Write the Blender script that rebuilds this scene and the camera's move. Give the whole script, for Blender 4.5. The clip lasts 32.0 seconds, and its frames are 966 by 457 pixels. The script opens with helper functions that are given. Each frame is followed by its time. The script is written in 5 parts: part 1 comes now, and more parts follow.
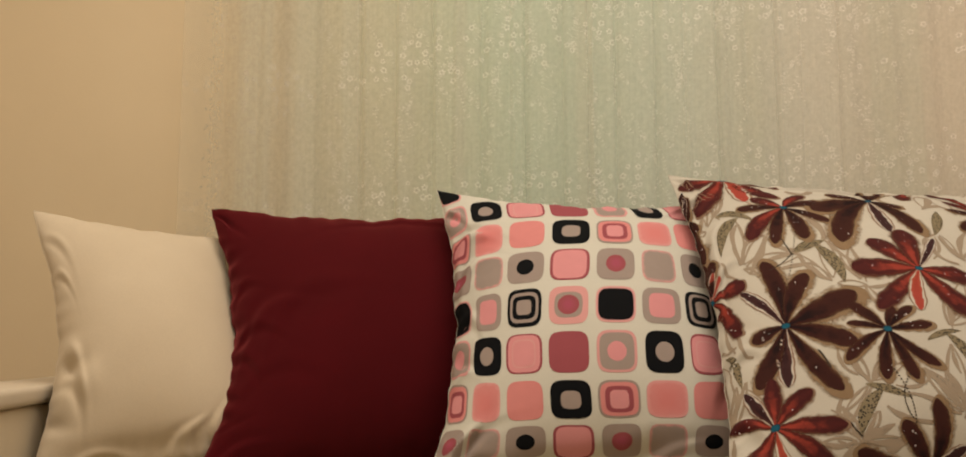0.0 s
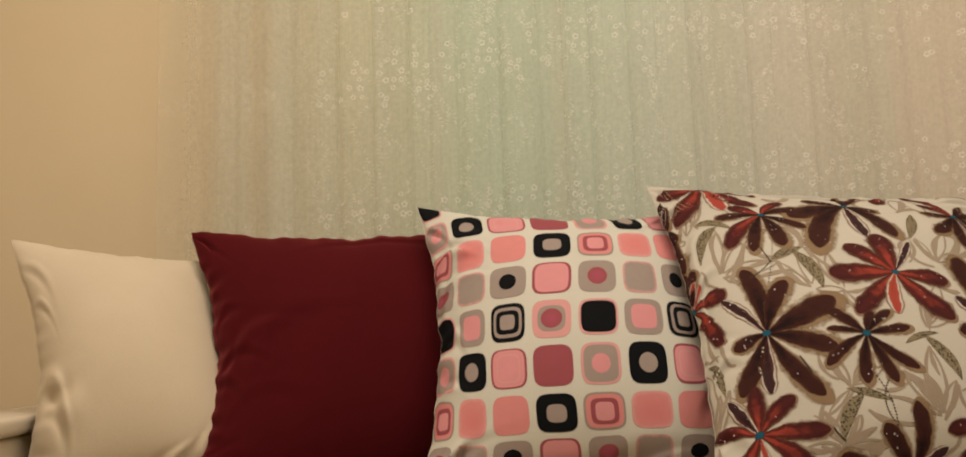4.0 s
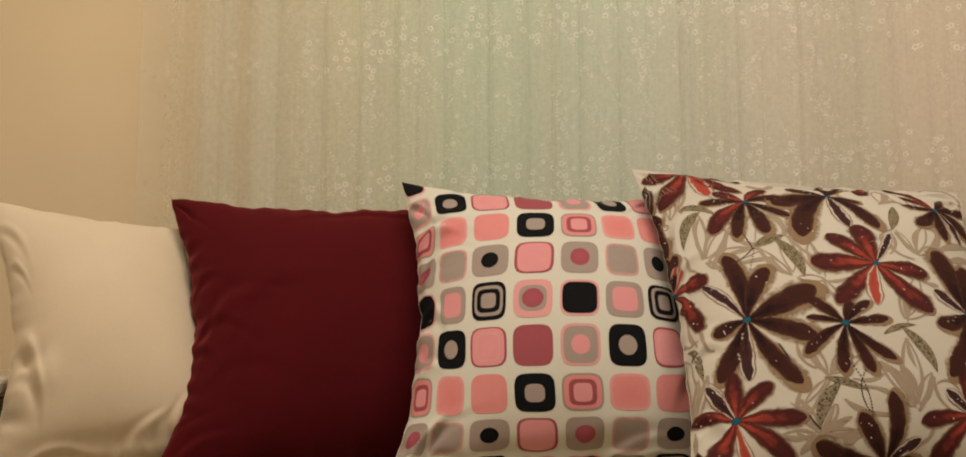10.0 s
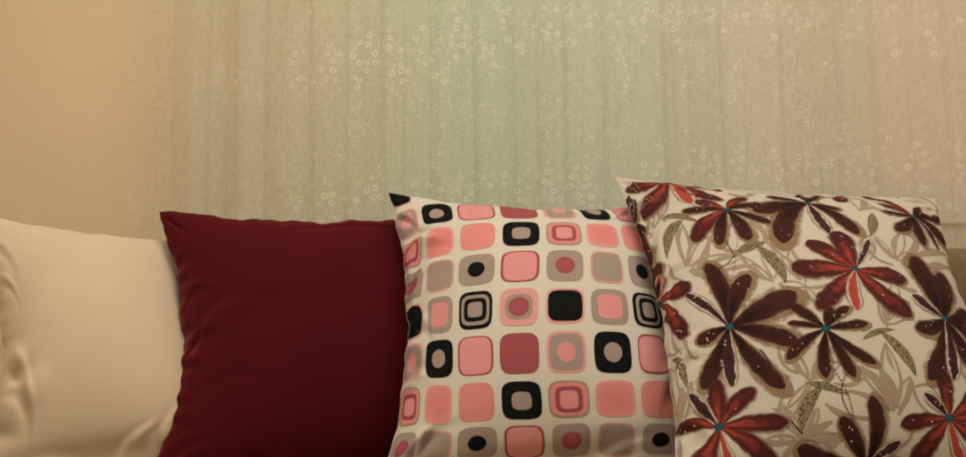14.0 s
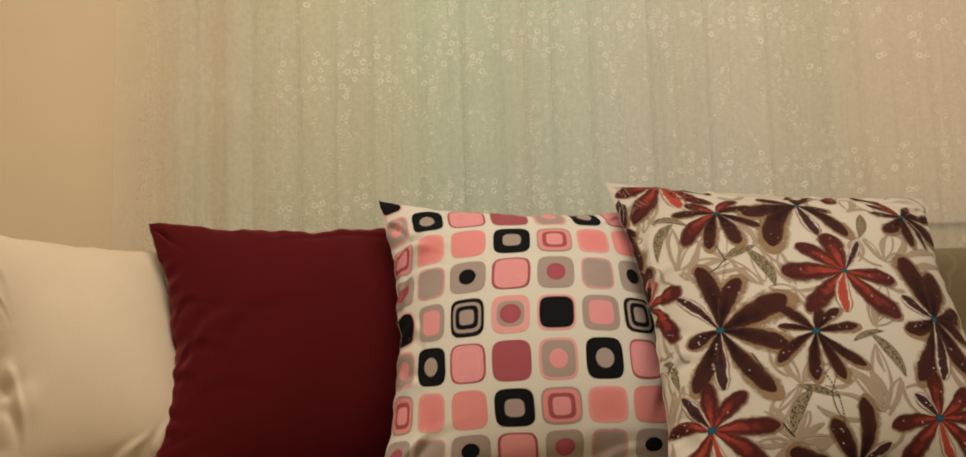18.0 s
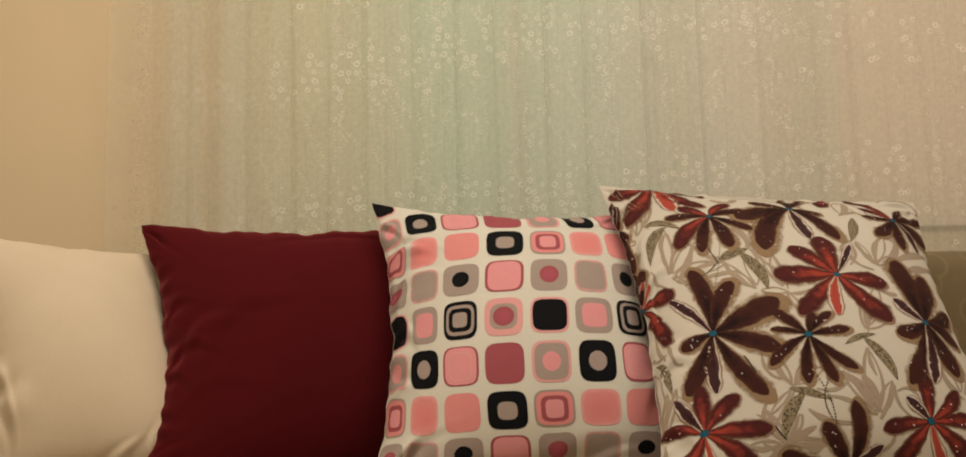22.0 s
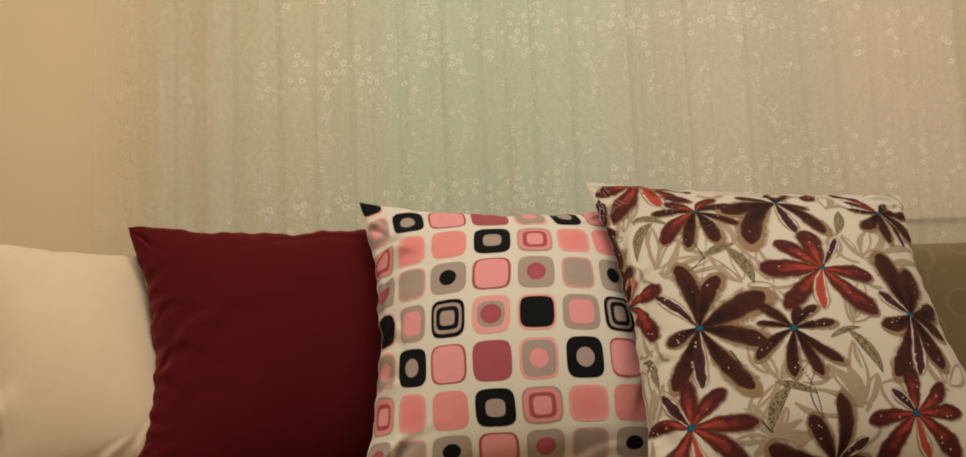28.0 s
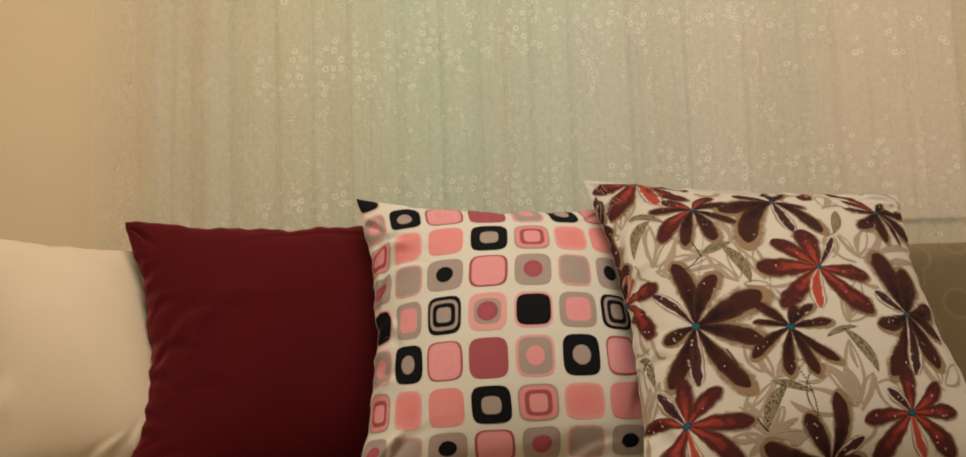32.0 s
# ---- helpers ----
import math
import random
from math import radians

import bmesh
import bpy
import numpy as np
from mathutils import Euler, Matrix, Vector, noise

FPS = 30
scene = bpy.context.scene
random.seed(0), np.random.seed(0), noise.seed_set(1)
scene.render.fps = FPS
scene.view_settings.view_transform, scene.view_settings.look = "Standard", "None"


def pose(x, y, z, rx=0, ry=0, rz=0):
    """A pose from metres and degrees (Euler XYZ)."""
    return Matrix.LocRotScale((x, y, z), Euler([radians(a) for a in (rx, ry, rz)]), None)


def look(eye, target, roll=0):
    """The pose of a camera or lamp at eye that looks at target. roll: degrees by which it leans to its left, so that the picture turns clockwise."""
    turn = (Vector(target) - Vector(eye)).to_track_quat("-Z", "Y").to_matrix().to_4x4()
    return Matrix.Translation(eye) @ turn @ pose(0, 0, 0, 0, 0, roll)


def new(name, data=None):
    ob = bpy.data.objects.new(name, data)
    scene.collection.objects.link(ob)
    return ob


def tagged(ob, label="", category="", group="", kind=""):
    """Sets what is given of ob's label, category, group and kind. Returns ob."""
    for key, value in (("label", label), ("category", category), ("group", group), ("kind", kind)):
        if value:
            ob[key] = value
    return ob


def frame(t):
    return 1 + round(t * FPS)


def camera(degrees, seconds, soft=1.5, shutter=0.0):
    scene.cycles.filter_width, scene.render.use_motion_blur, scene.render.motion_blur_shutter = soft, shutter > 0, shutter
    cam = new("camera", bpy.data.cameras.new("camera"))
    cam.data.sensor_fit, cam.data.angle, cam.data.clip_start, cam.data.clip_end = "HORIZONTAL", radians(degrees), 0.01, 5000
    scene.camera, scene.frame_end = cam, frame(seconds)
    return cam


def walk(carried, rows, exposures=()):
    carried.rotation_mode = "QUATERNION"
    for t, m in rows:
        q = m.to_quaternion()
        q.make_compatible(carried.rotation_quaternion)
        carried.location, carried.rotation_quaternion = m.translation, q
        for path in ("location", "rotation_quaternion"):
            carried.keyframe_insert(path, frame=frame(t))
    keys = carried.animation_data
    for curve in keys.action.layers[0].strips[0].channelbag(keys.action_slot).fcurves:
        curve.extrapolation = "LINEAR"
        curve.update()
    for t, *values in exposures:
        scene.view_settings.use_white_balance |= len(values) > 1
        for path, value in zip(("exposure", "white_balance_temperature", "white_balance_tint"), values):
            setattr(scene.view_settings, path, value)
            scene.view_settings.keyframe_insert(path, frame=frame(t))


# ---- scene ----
cam = camera(56.0, 32.0, soft=1.8)

# seconds, place in metres, tilt, lean and turn in degrees
PATH = [
    (0.0, 0.0000, 0.0000, 0.6200, 6.700, 0.150, 0.000),
    (0.5, -0.0013, 0.0059, 0.6100, 5.982, 0.562, -0.643),
    (1.0, 0.0007, 0.0036, 0.6131, 6.503, 0.589, -0.971),
    (1.5, 0.0038, 0.0012, 0.6136, 6.585, 0.763, -0.304),
    (2.0, 0.0066, 0.0001, 0.6137, 6.793, 1.147, -0.704),
    (2.5, 0.0034, -0.0020, 0.6211, 6.733, 1.249, -1.053),
    (3.0, 0.0012, -0.0035, 0.6198, 6.892, 1.365, -1.186),
    (3.5, 0.0005, -0.0070, 0.6240, 7.370, 1.961, -1.011),
    (5.5, -0.0064, -0.0028, 0.6327, 6.352, 1.072, -1.360),
    (6.0, -0.0064, 0.0021, 0.6285, 5.849, 0.476, -1.311),
    (6.5, 0.0020, 0.0028, 0.6310, 5.751, 1.422, -1.612),
    (7.0, -0.0036, 0.0054, 0.6276, 5.051, 0.825, -1.354),
    (7.5, -0.0086, -0.0013, 0.6281, 5.623, 1.136, -1.273),
    (8.0, -0.0046, 0.0033, 0.6269, 4.543, 0.032, -1.790),
    (8.5, -0.0062, -0.0012, 0.6263, 5.169, 0.357, -1.939),
    (9.0, -0.0057, 0.0001, 0.6282, 5.681, 0.378, -2.263),
    (9.5, -0.0073, 0.0012, 0.6268, 5.961, 0.198, -2.352),
    (10.0, -0.0065, 0.0017, 0.6292, 5.891, 0.095, -2.502),
    (10.5, -0.0079, -0.0006, 0.6331, 6.234, 0.519, -2.771),
    (11.0, -0.0083, -0.0081, 0.6314, 6.299, 0.401, -2.878),
    (11.5, -0.0073, -0.0114, 0.6344, 6.392, 0.435, -2.949),
    (12.0, -0.0071, -0.0109, 0.6361, 6.409, 0.405, -2.828),
    (12.5, -0.0051, -0.0145, 0.6367, 6.153, 1.023, -2.583),
    (13.0, -0.0021, -0.0151, 0.6369, 6.061, 0.814, -2.861),
    (13.5, -0.0016, -0.0161, 0.6376, 6.031, 0.856, -3.195),
    (14.0, -0.0038, -0.0169, 0.6369, 6.128, 0.685, -3.183),
    (14.5, -0.0048, -0.0144, 0.6387, 6.123, 0.915, -3.382),
    (16.5, -0.0054, -0.0175, 0.6386, 6.656, 1.067, -3.091),
    (17.0, -0.0041, -0.0194, 0.6418, 6.567, 1.214, -3.509),
    (17.5, -0.0041, -0.0193, 0.6425, 6.466, 1.432, -3.640),
    (18.0, -0.0034, -0.0192, 0.6416, 6.401, 1.598, -3.674),
    (18.5, -0.0001, -0.0217, 0.6414, 6.293, 1.657, -3.643),
    (19.0, -0.0004, -0.0233, 0.6433, 6.388, 1.829, -3.811),
    (19.5, -0.0005, -0.0199, 0.6433, 5.868, 2.152, -3.516),
    (20.0, -0.0022, -0.0131, 0.6382, 5.451, 1.190, -4.274),
    (20.5, 0.0011, -0.0212, 0.6427, 5.856, 1.542, -4.104),
    (21.0, 0.0003, -0.0214, 0.6414, 6.036, 1.475, -4.134),
    (21.5, -0.0018, -0.0201, 0.6448, 6.150, 1.472, -4.270),
    (22.0, -0.0038, -0.0196, 0.6435, 6.476, 1.518, -4.124),
    (22.5, -0.0023, -0.0183, 0.6424, 6.311, 2.061, -3.704),
    (23.0, 0.0006, -0.0195, 0.6465, 5.819, 1.901, -4.170),
    (23.5, -0.0006, -0.0189, 0.6448, 5.977, 1.683, -4.054),
    (24.0, 0.0001, -0.0198, 0.6437, 6.017, 1.873, -4.192),
    (24.5, 0.0039, -0.0228, 0.6441, 6.089, 1.920, -4.185),
    (25.0, 0.0050, -0.0242, 0.6484, 5.861, 2.194, -4.256),
    (25.5, 0.0010, -0.0208, 0.6456, 6.098, 2.159, -4.135),
    (27.5, 0.0123, -0.0231, 0.6420, 6.269, 2.036, -3.990),
    (28.0, 0.0094, -0.0227, 0.6427, 6.335, 2.227, -4.368),
    (28.5, 0.0068, -0.0188, 0.6436, 6.038, 1.944, -4.711),
    (29.0, 0.0101, -0.0214, 0.6426, 6.107, 2.011, -4.550),
    (29.5, 0.0066, -0.0202, 0.6418, 6.304, 1.844, -4.497),
    (30.0, 0.0057, -0.0200, 0.6424, 6.092, 1.620, -4.513),
    (30.5, 0.0088, -0.0196, 0.6422, 5.954, 2.499, -4.481),
    (31.0, 0.0078, -0.0186, 0.6400, 6.131, 1.993, -4.484),
    (31.5, 0.0077, -0.0190, 0.6417, 6.004, 1.992, -5.002),
    (32.0, 0.0093, -0.0213, 0.6428, 6.149, 1.914, -4.597),
]
walk(cam, [(t, pose(x, y, z, 90 + tilt, lean, turn)) for t, x, y, z, tilt, lean, turn in PATH])

# ---- light ------------------------------------------------------------------
world = bpy.data.worlds.new("room_air")
scene.world = world
world.use_nodes = True
world.node_tree.nodes["Background"].inputs["Color"].default_value = (0.02, 0.018, 0.014, 1)
world.node_tree.nodes["Background"].inputs["Strength"].default_value = 1.0
scene.view_settings.exposure = 0.0


def area_lamp(name, eye, target, size, watts, colour):
    data = bpy.data.lights.new(name, "AREA")
    data.shape, data.size, data.size_y, data.energy, data.color = "RECTANGLE", size[0], size[1], watts, colour
    lamp = new(name, data)
    lamp.matrix_world = look(eye, target)
    return lamp


area_lamp("ceiling_lamp_light", (0.28, 0.64, 2.46), (0.28, 0.72, 0.0), (3.0, 0.7), 56, (1.0, 0.848, 0.668))

# ---- materials --------------------------------------------------------------
class Nodes:
    """A small helper round one node material."""

    def __init__(self, name):
        self.mat = bpy.data.materials.new(name)
        self.mat.use_nodes = True
        self.tree = self.mat.node_tree
        self.tree.nodes.clear()
        self.out = self.tree.nodes.new("ShaderNodeOutputMaterial")

    def add(self, kind, **sockets):
        node = self.tree.nodes.new(kind)
        for key, value in sockets.items():
            self.put(node, key, value)
        return node

    def put(self, node, key, value):
        sock = node.inputs[int(key[1:])] if key[0] == "i" and key[1:].isdigit() else node.inputs[key.replace("_", " ")]
        if isinstance(value, bpy.types.NodeSocket):
            self.tree.links.new(value, sock)
        else:
            sock.default_value = value

    def math(self, op, a, b=0.0, c=0.0):
        node = self.add("ShaderNodeMath", i0=a, i1=b, i2=c)
        node.operation = op
        return node.outputs[0]

    def mix(self, fac, a, b, kind="MIX"):
        node = self.tree.nodes.new("ShaderNodeMix")
        node.data_type, node.blend_type = "RGBA", kind
        for i, value in ((0, fac), (6, a), (7, b)):
            if isinstance(value, bpy.types.NodeSocket):
                self.tree.links.new(value, node.inputs[i])
            else:
                node.inputs[i].default_value = value
        return node.outputs[2]

    def noise(self, scale, detail=3.0, vector=None, rough=0.55):
        node = self.add("ShaderNodeTexNoise", Scale=scale, Detail=detail, Roughness=rough)
        if vector is not None:
            self.put(node, "Vector", vector)
        return node.outputs["Fac"]

    def ramp(self, fac, stops):
        node = self.add("ShaderNodeValToRGB", Fac=fac)
        el = node.color_ramp.elements
        while len(el) < len(stops):
            el.new(0.5)
        for e, (p, c) in zip(el, stops):
            e.position, e.color = p, c
        return node.outputs["Color"]

    def coords(self, which="Object"):
        return self.add("ShaderNodeTexCoord").outputs[which]

    def bump(self, height, strength, distance):
        return self.add("ShaderNodeBump", Height=height, Strength=strength, Distance=distance).outputs["Normal"]

    def finish(self, colour, rough=0.85, normal=None, **more):
        b = self.add("ShaderNodeBsdfPrincipled", Base_Color=colour, Roughness=rough, **more)
        if normal is not None:
            self.put(b, "Normal", normal)
        self.tree.links.new(b.outputs[0], self.out.inputs[0])
        return self.mat


def rgb(r, g, b):
    return (r, g, b, 1.0)


def weave(n, scale, vector=None):
    """Fine irregular threads."""
    vec = n.coords() if vector is None else vector
    heights = []
    for stretch in ((0.25, 1.0, 1.0), (1.0, 1.0, 0.25)):
        turned = n.add("ShaderNodeMapping", Vector=vec)
        turned.inputs["Scale"].default_value = stretch
        heights.append(n.noise(scale * 4, 2.0, turned.outputs[0]))
    return n.math("ADD", *heights)


def cloth(name, light, dark, scale=260.0, rough=0.92, sheen=0.15, blotch=7.0, strength=0.25, gloss=0.2, nap=rgb(1, 1, 1), pile=0.5):
    n = Nodes(name)
    vec = n.coords()
    fine = weave(n, scale, vec)
    tone = n.noise(blotch, 4.0, vec)
    grain = n.noise(420.0, 2.0, vec)
    colour = n.mix(n.ramp(tone, [(0.3, rgb(0, 0, 0)), (0.72, rgb(1, 1, 1))]), dark, light)
    colour = n.mix(n.math("MULTIPLY", grain, 0.22), colour, n.mix(0.5, colour, rgb(0, 0, 0)))
    height = n.math("ADD", n.math("MULTIPLY", fine, 0.5), n.math("MULTIPLY", n.noise(55.0, 3.0, vec), 0.8))
    return n.finish(colour, rough, n.bump(height, strength, 0.0012), Sheen_Weight=sheen, Sheen_Roughness=pile, Sheen_Tint=nap, Specular_IOR_Level=gloss)


def paint(name, light, dark, rough=0.7, scale=2.2):
    n = Nodes(name)
    vec = n.coords()
    tone = n.noise(scale, 5.0, vec)
    fine = n.noise(130.0, 4.0, vec)
    colour = n.mix(n.ramp(tone, [(0.3, rgb(0, 0, 0)), (0.7, rgb(1, 1, 1))]), dark, light)
    return n.finish(colour, rough, n.bump(fine, 0.18, 0.001))


wall_paint = paint("wall_paint", rgb(0.755, 0.64, 0.45), rgb(0.715, 0.60, 0.415))
ceiling_paint = paint("ceiling_paint", rgb(0.66, 0.64, 0.60), rgb(0.62, 0.60, 0.56))
white_paint = paint("white_paint", rgb(0.62, 0.55, 0.45), rgb(0.57, 0.50, 0.40), rough=0.45)
floor_wood = paint("floor_wood", rgb(0.32, 0.20, 0.11), rgb(0.22, 0.13, 0.07), rough=0.4, scale=6)
# one cream upholstery: seat and base darkened as shade, arm sides lightened as lit
cream_shaded_cloth = cloth("cream_shaded_cloth", rgb(0.45, 0.385, 0.275), rgb(0.41, 0.345, 0.245))
lit_cloth = cloth("cream_lit_cloth", rgb(0.62, 0.53, 0.39), rgb(0.57, 0.48, 0.345))
ivory_cloth = cloth("ivory_cloth", rgb(0.645, 0.555, 0.425), rgb(0.60, 0.51, 0.385), scale=220.0)
red_cloth = cloth("burgundy_cloth", rgb(0.072, 0.0022, 0.0052), rgb(0.061, 0.0018, 0.0042), scale=300.0, sheen=0.85, strength=0.16, gloss=0.12, blotch=9.0, nap=rgb(0.66, 0.15, 0.16), pile=0.38)
print_ground = cloth("white_print_cloth", rgb(0.63, 0.62, 0.56), rgb(0.59, 0.58, 0.52), scale=320.0, strength=0.15, sheen=0.05)
floral_ground = cloth("ecru_print_cloth", rgb(0.55, 0.522, 0.462), rgb(0.51, 0.48, 0.422), scale=320.0, strength=0.15, sheen=0.05)


def print_ink(name, colour, soft=None, edge=0.0, centre=None):
    """Ink on cloth. UV's x runs from the shape's middle (0) to its rim (1); soft is the colour that bleeds in at the rim."""
    n = Nodes(name)
    vec = n.coords()
    tone = n.noise(60.0, 3.0, vec)
    out = n.mix(n.math("MULTIPLY", tone, 0.35), colour, tuple(c * 0.72 for c in colour[:3]) + (1.0,))
    if soft or centre:
        r = n.add("ShaderNodeSeparateXYZ", Vector=n.coords("UV")).outputs[0]
        r = n.math("ADD", r, n.math("MULTIPLY", n.math("SUBTRACT", n.noise(140.0, 2.0, vec), 0.5), 0.25))
        if centre:
            out = n.mix(n.ramp(r, [(0.25, rgb(0, 0, 0)), (0.75, rgb(1, 1, 1))]), centre, out)
        if soft:
            out = n.mix(n.ramp(r, [(1 - edge, rgb(0, 0, 0)), (1.0, rgb(1, 1, 1))]), out, soft)
    return n.finish(out, 0.9, n.bump(weave(n, 320.0, vec), 0.12, 0.001), Specular_IOR_Level=0.15)


# ---- builders ---------------------------------------------------------------
def mesh_object(name, bm, material, smooth=True):
    me = bpy.data.meshes.new(name)
    bm.normal_update()
    bm.to_mesh(me)
    bm.free()
    for m in material if isinstance(material, (list, tuple)) else [material]:
        me.materials.append(m)
    if smooth:
        me.polygons.foreach_set("use_smooth", [True] * len(me.polygons))
    return new(name, me)


def part(name, bm, material, parent, label="", smooth=True):
    ob = mesh_object(name, bm, material, smooth)
    ob.parent = parent
    if label:
        tagged(ob, label)
    return ob


def data_mesh(name, verts, faces, material, parent=None, uvs=None, label="", smooth=True):
    me = bpy.data.meshes.new(name)
    me.from_pydata([tuple(v) for v in verts], [], faces)
    if uvs is not None:
        layer = me.uv_layers.new(name="UVMap")
        index = np.zeros(len(me.loops), dtype=np.int32)
        me.loops.foreach_get("vertex_index", index)
        layer.data.foreach_set("uv", np.asarray(uvs, dtype=np.float32)[index].ravel())
    me.materials.append(material)
    me.polygons.foreach_set("use_smooth", [smooth] * len(me.polygons))
    ob = new(name, me)
    if parent is not None:
        ob.parent = parent
    if label:
        tagged(ob, label)
    return ob


def thing(name, label, category, place=(0, 0, 0), group="", kind=""):
    ob = new(name)
    ob.empty_display_size = 0.05
    ob.location = place
    return tagged(ob, label, category, group, kind)


def box(bm, lo, hi, bevel=0.0, segments=2):
    made = bmesh.ops.create_cube(bm, size=1.0)["verts"]
    mid, size = (Vector(lo) + Vector(hi)) / 2, Vector(hi) - Vector(lo)
    for v in made:
        v.co = mid + Vector((v.co.x * size.x, v.co.y * size.y, v.co.z * size.z))
    if bevel:
        edges = list({e for v in made for e in v.link_edges})
        bmesh.ops.bevel(bm, geom=edges, offset=bevel, segments=segments, affect="EDGES", profile=0.5)
    return bm


def box_mesh(lo, hi, bevel=0.0, segments=2):
    return box(bmesh.new(), lo, hi, bevel, segments)


def tube(points, radius, sides=8, closed=False):
    """Vertices and faces of a round cord along points."""
    pts = np.asarray(points, float)
    n = len(pts)
    if closed:
        tan = np.roll(pts, -1, 0) - np.roll(pts, 1, 0)
    else:
        tan = np.gradient(pts, axis=0)
    tan /= np.linalg.norm(tan, axis=1, keepdims=True) + 1e-12
    ref = np.array([0.31, 0.88, 0.35])
    a = np.cross(tan, ref)
    a /= np.linalg.norm(a, axis=1, keepdims=True) + 1e-12
    b = np.cross(tan, a)
    ang = np.linspace(0, 2 * np.pi, sides, endpoint=False)
    rad = np.broadcast_to(np.asarray(radius, float), (n,))[:, None, None]
    verts = pts[:, None] + rad * (np.cos(ang)[None, :, None] * a[:, None] + np.sin(ang)[None, :, None] * b[:, None])
    faces = []
    for i in range(n if closed else n - 1):
        j = (i + 1) % n
        for k in range(sides):
            m = (k + 1) % sides
            faces.append((i * sides + k, i * sides + m, j * sides + m, j * sides + k))
    return verts.reshape(-1, 3), faces


def cushion_body(shape, parent, material, seam_material, cells=190):
    """The two faces and the seam of a cushion, each a mesh of its own."""
    o = np.array(parent.location)
    g = np.linspace(0, 1, cells + 1)
    S, T = np.meshgrid(g, g)
    for side, name in ((1, "front_panel"), (-1, "back_panel")):
        verts = shape.at(S, T, side).reshape(-1, 3) - o
        w = cells + 1
        faces = []
        for j in range(cells):
            for i in range(cells):
                a, b, c, d = j * w + i, j * w + i + 1, (j + 1) * w + i + 1, (j + 1) * w + i
                faces.append((a, b, c, d) if side > 0 else (a, d, c, b))
        data_mesh(name, verts, faces, material, parent)
    z, e = np.zeros(cells), g[:-1]
    ring_s, ring_t = np.concatenate([e, z + 1, 1 - e, z]), np.concatenate([z, e, z + 1, 1 - e])
    verts, faces = tube(shape.at(ring_s, ring_t, 1) - o, 0.0010, 6, closed=True)
    data_mesh("seam", verts, faces, seam_material, parent)


def blob_outline(kind, count=40):
    """A unit outline: a rounded square or a disc."""
    a = np.linspace(0, 2 * np.pi, count, endpoint=False)
    c, s = np.cos(a), np.sin(a)
    power = {"square": 4.2, "soft": 3.2, "round": 2.0}[kind]
    r = (np.abs(c) ** power + np.abs(s) ** power) ** (-1 / power)
    return r * c, r * s


# ---- cushion shapes -------------------------------------------------------
def swell(s, k=0.4):
    """Cloth position 0..1 to outline position 0..1, closer together near the seams."""
    return s - k * np.sin(2 * np.pi * s) / (2 * np.pi)


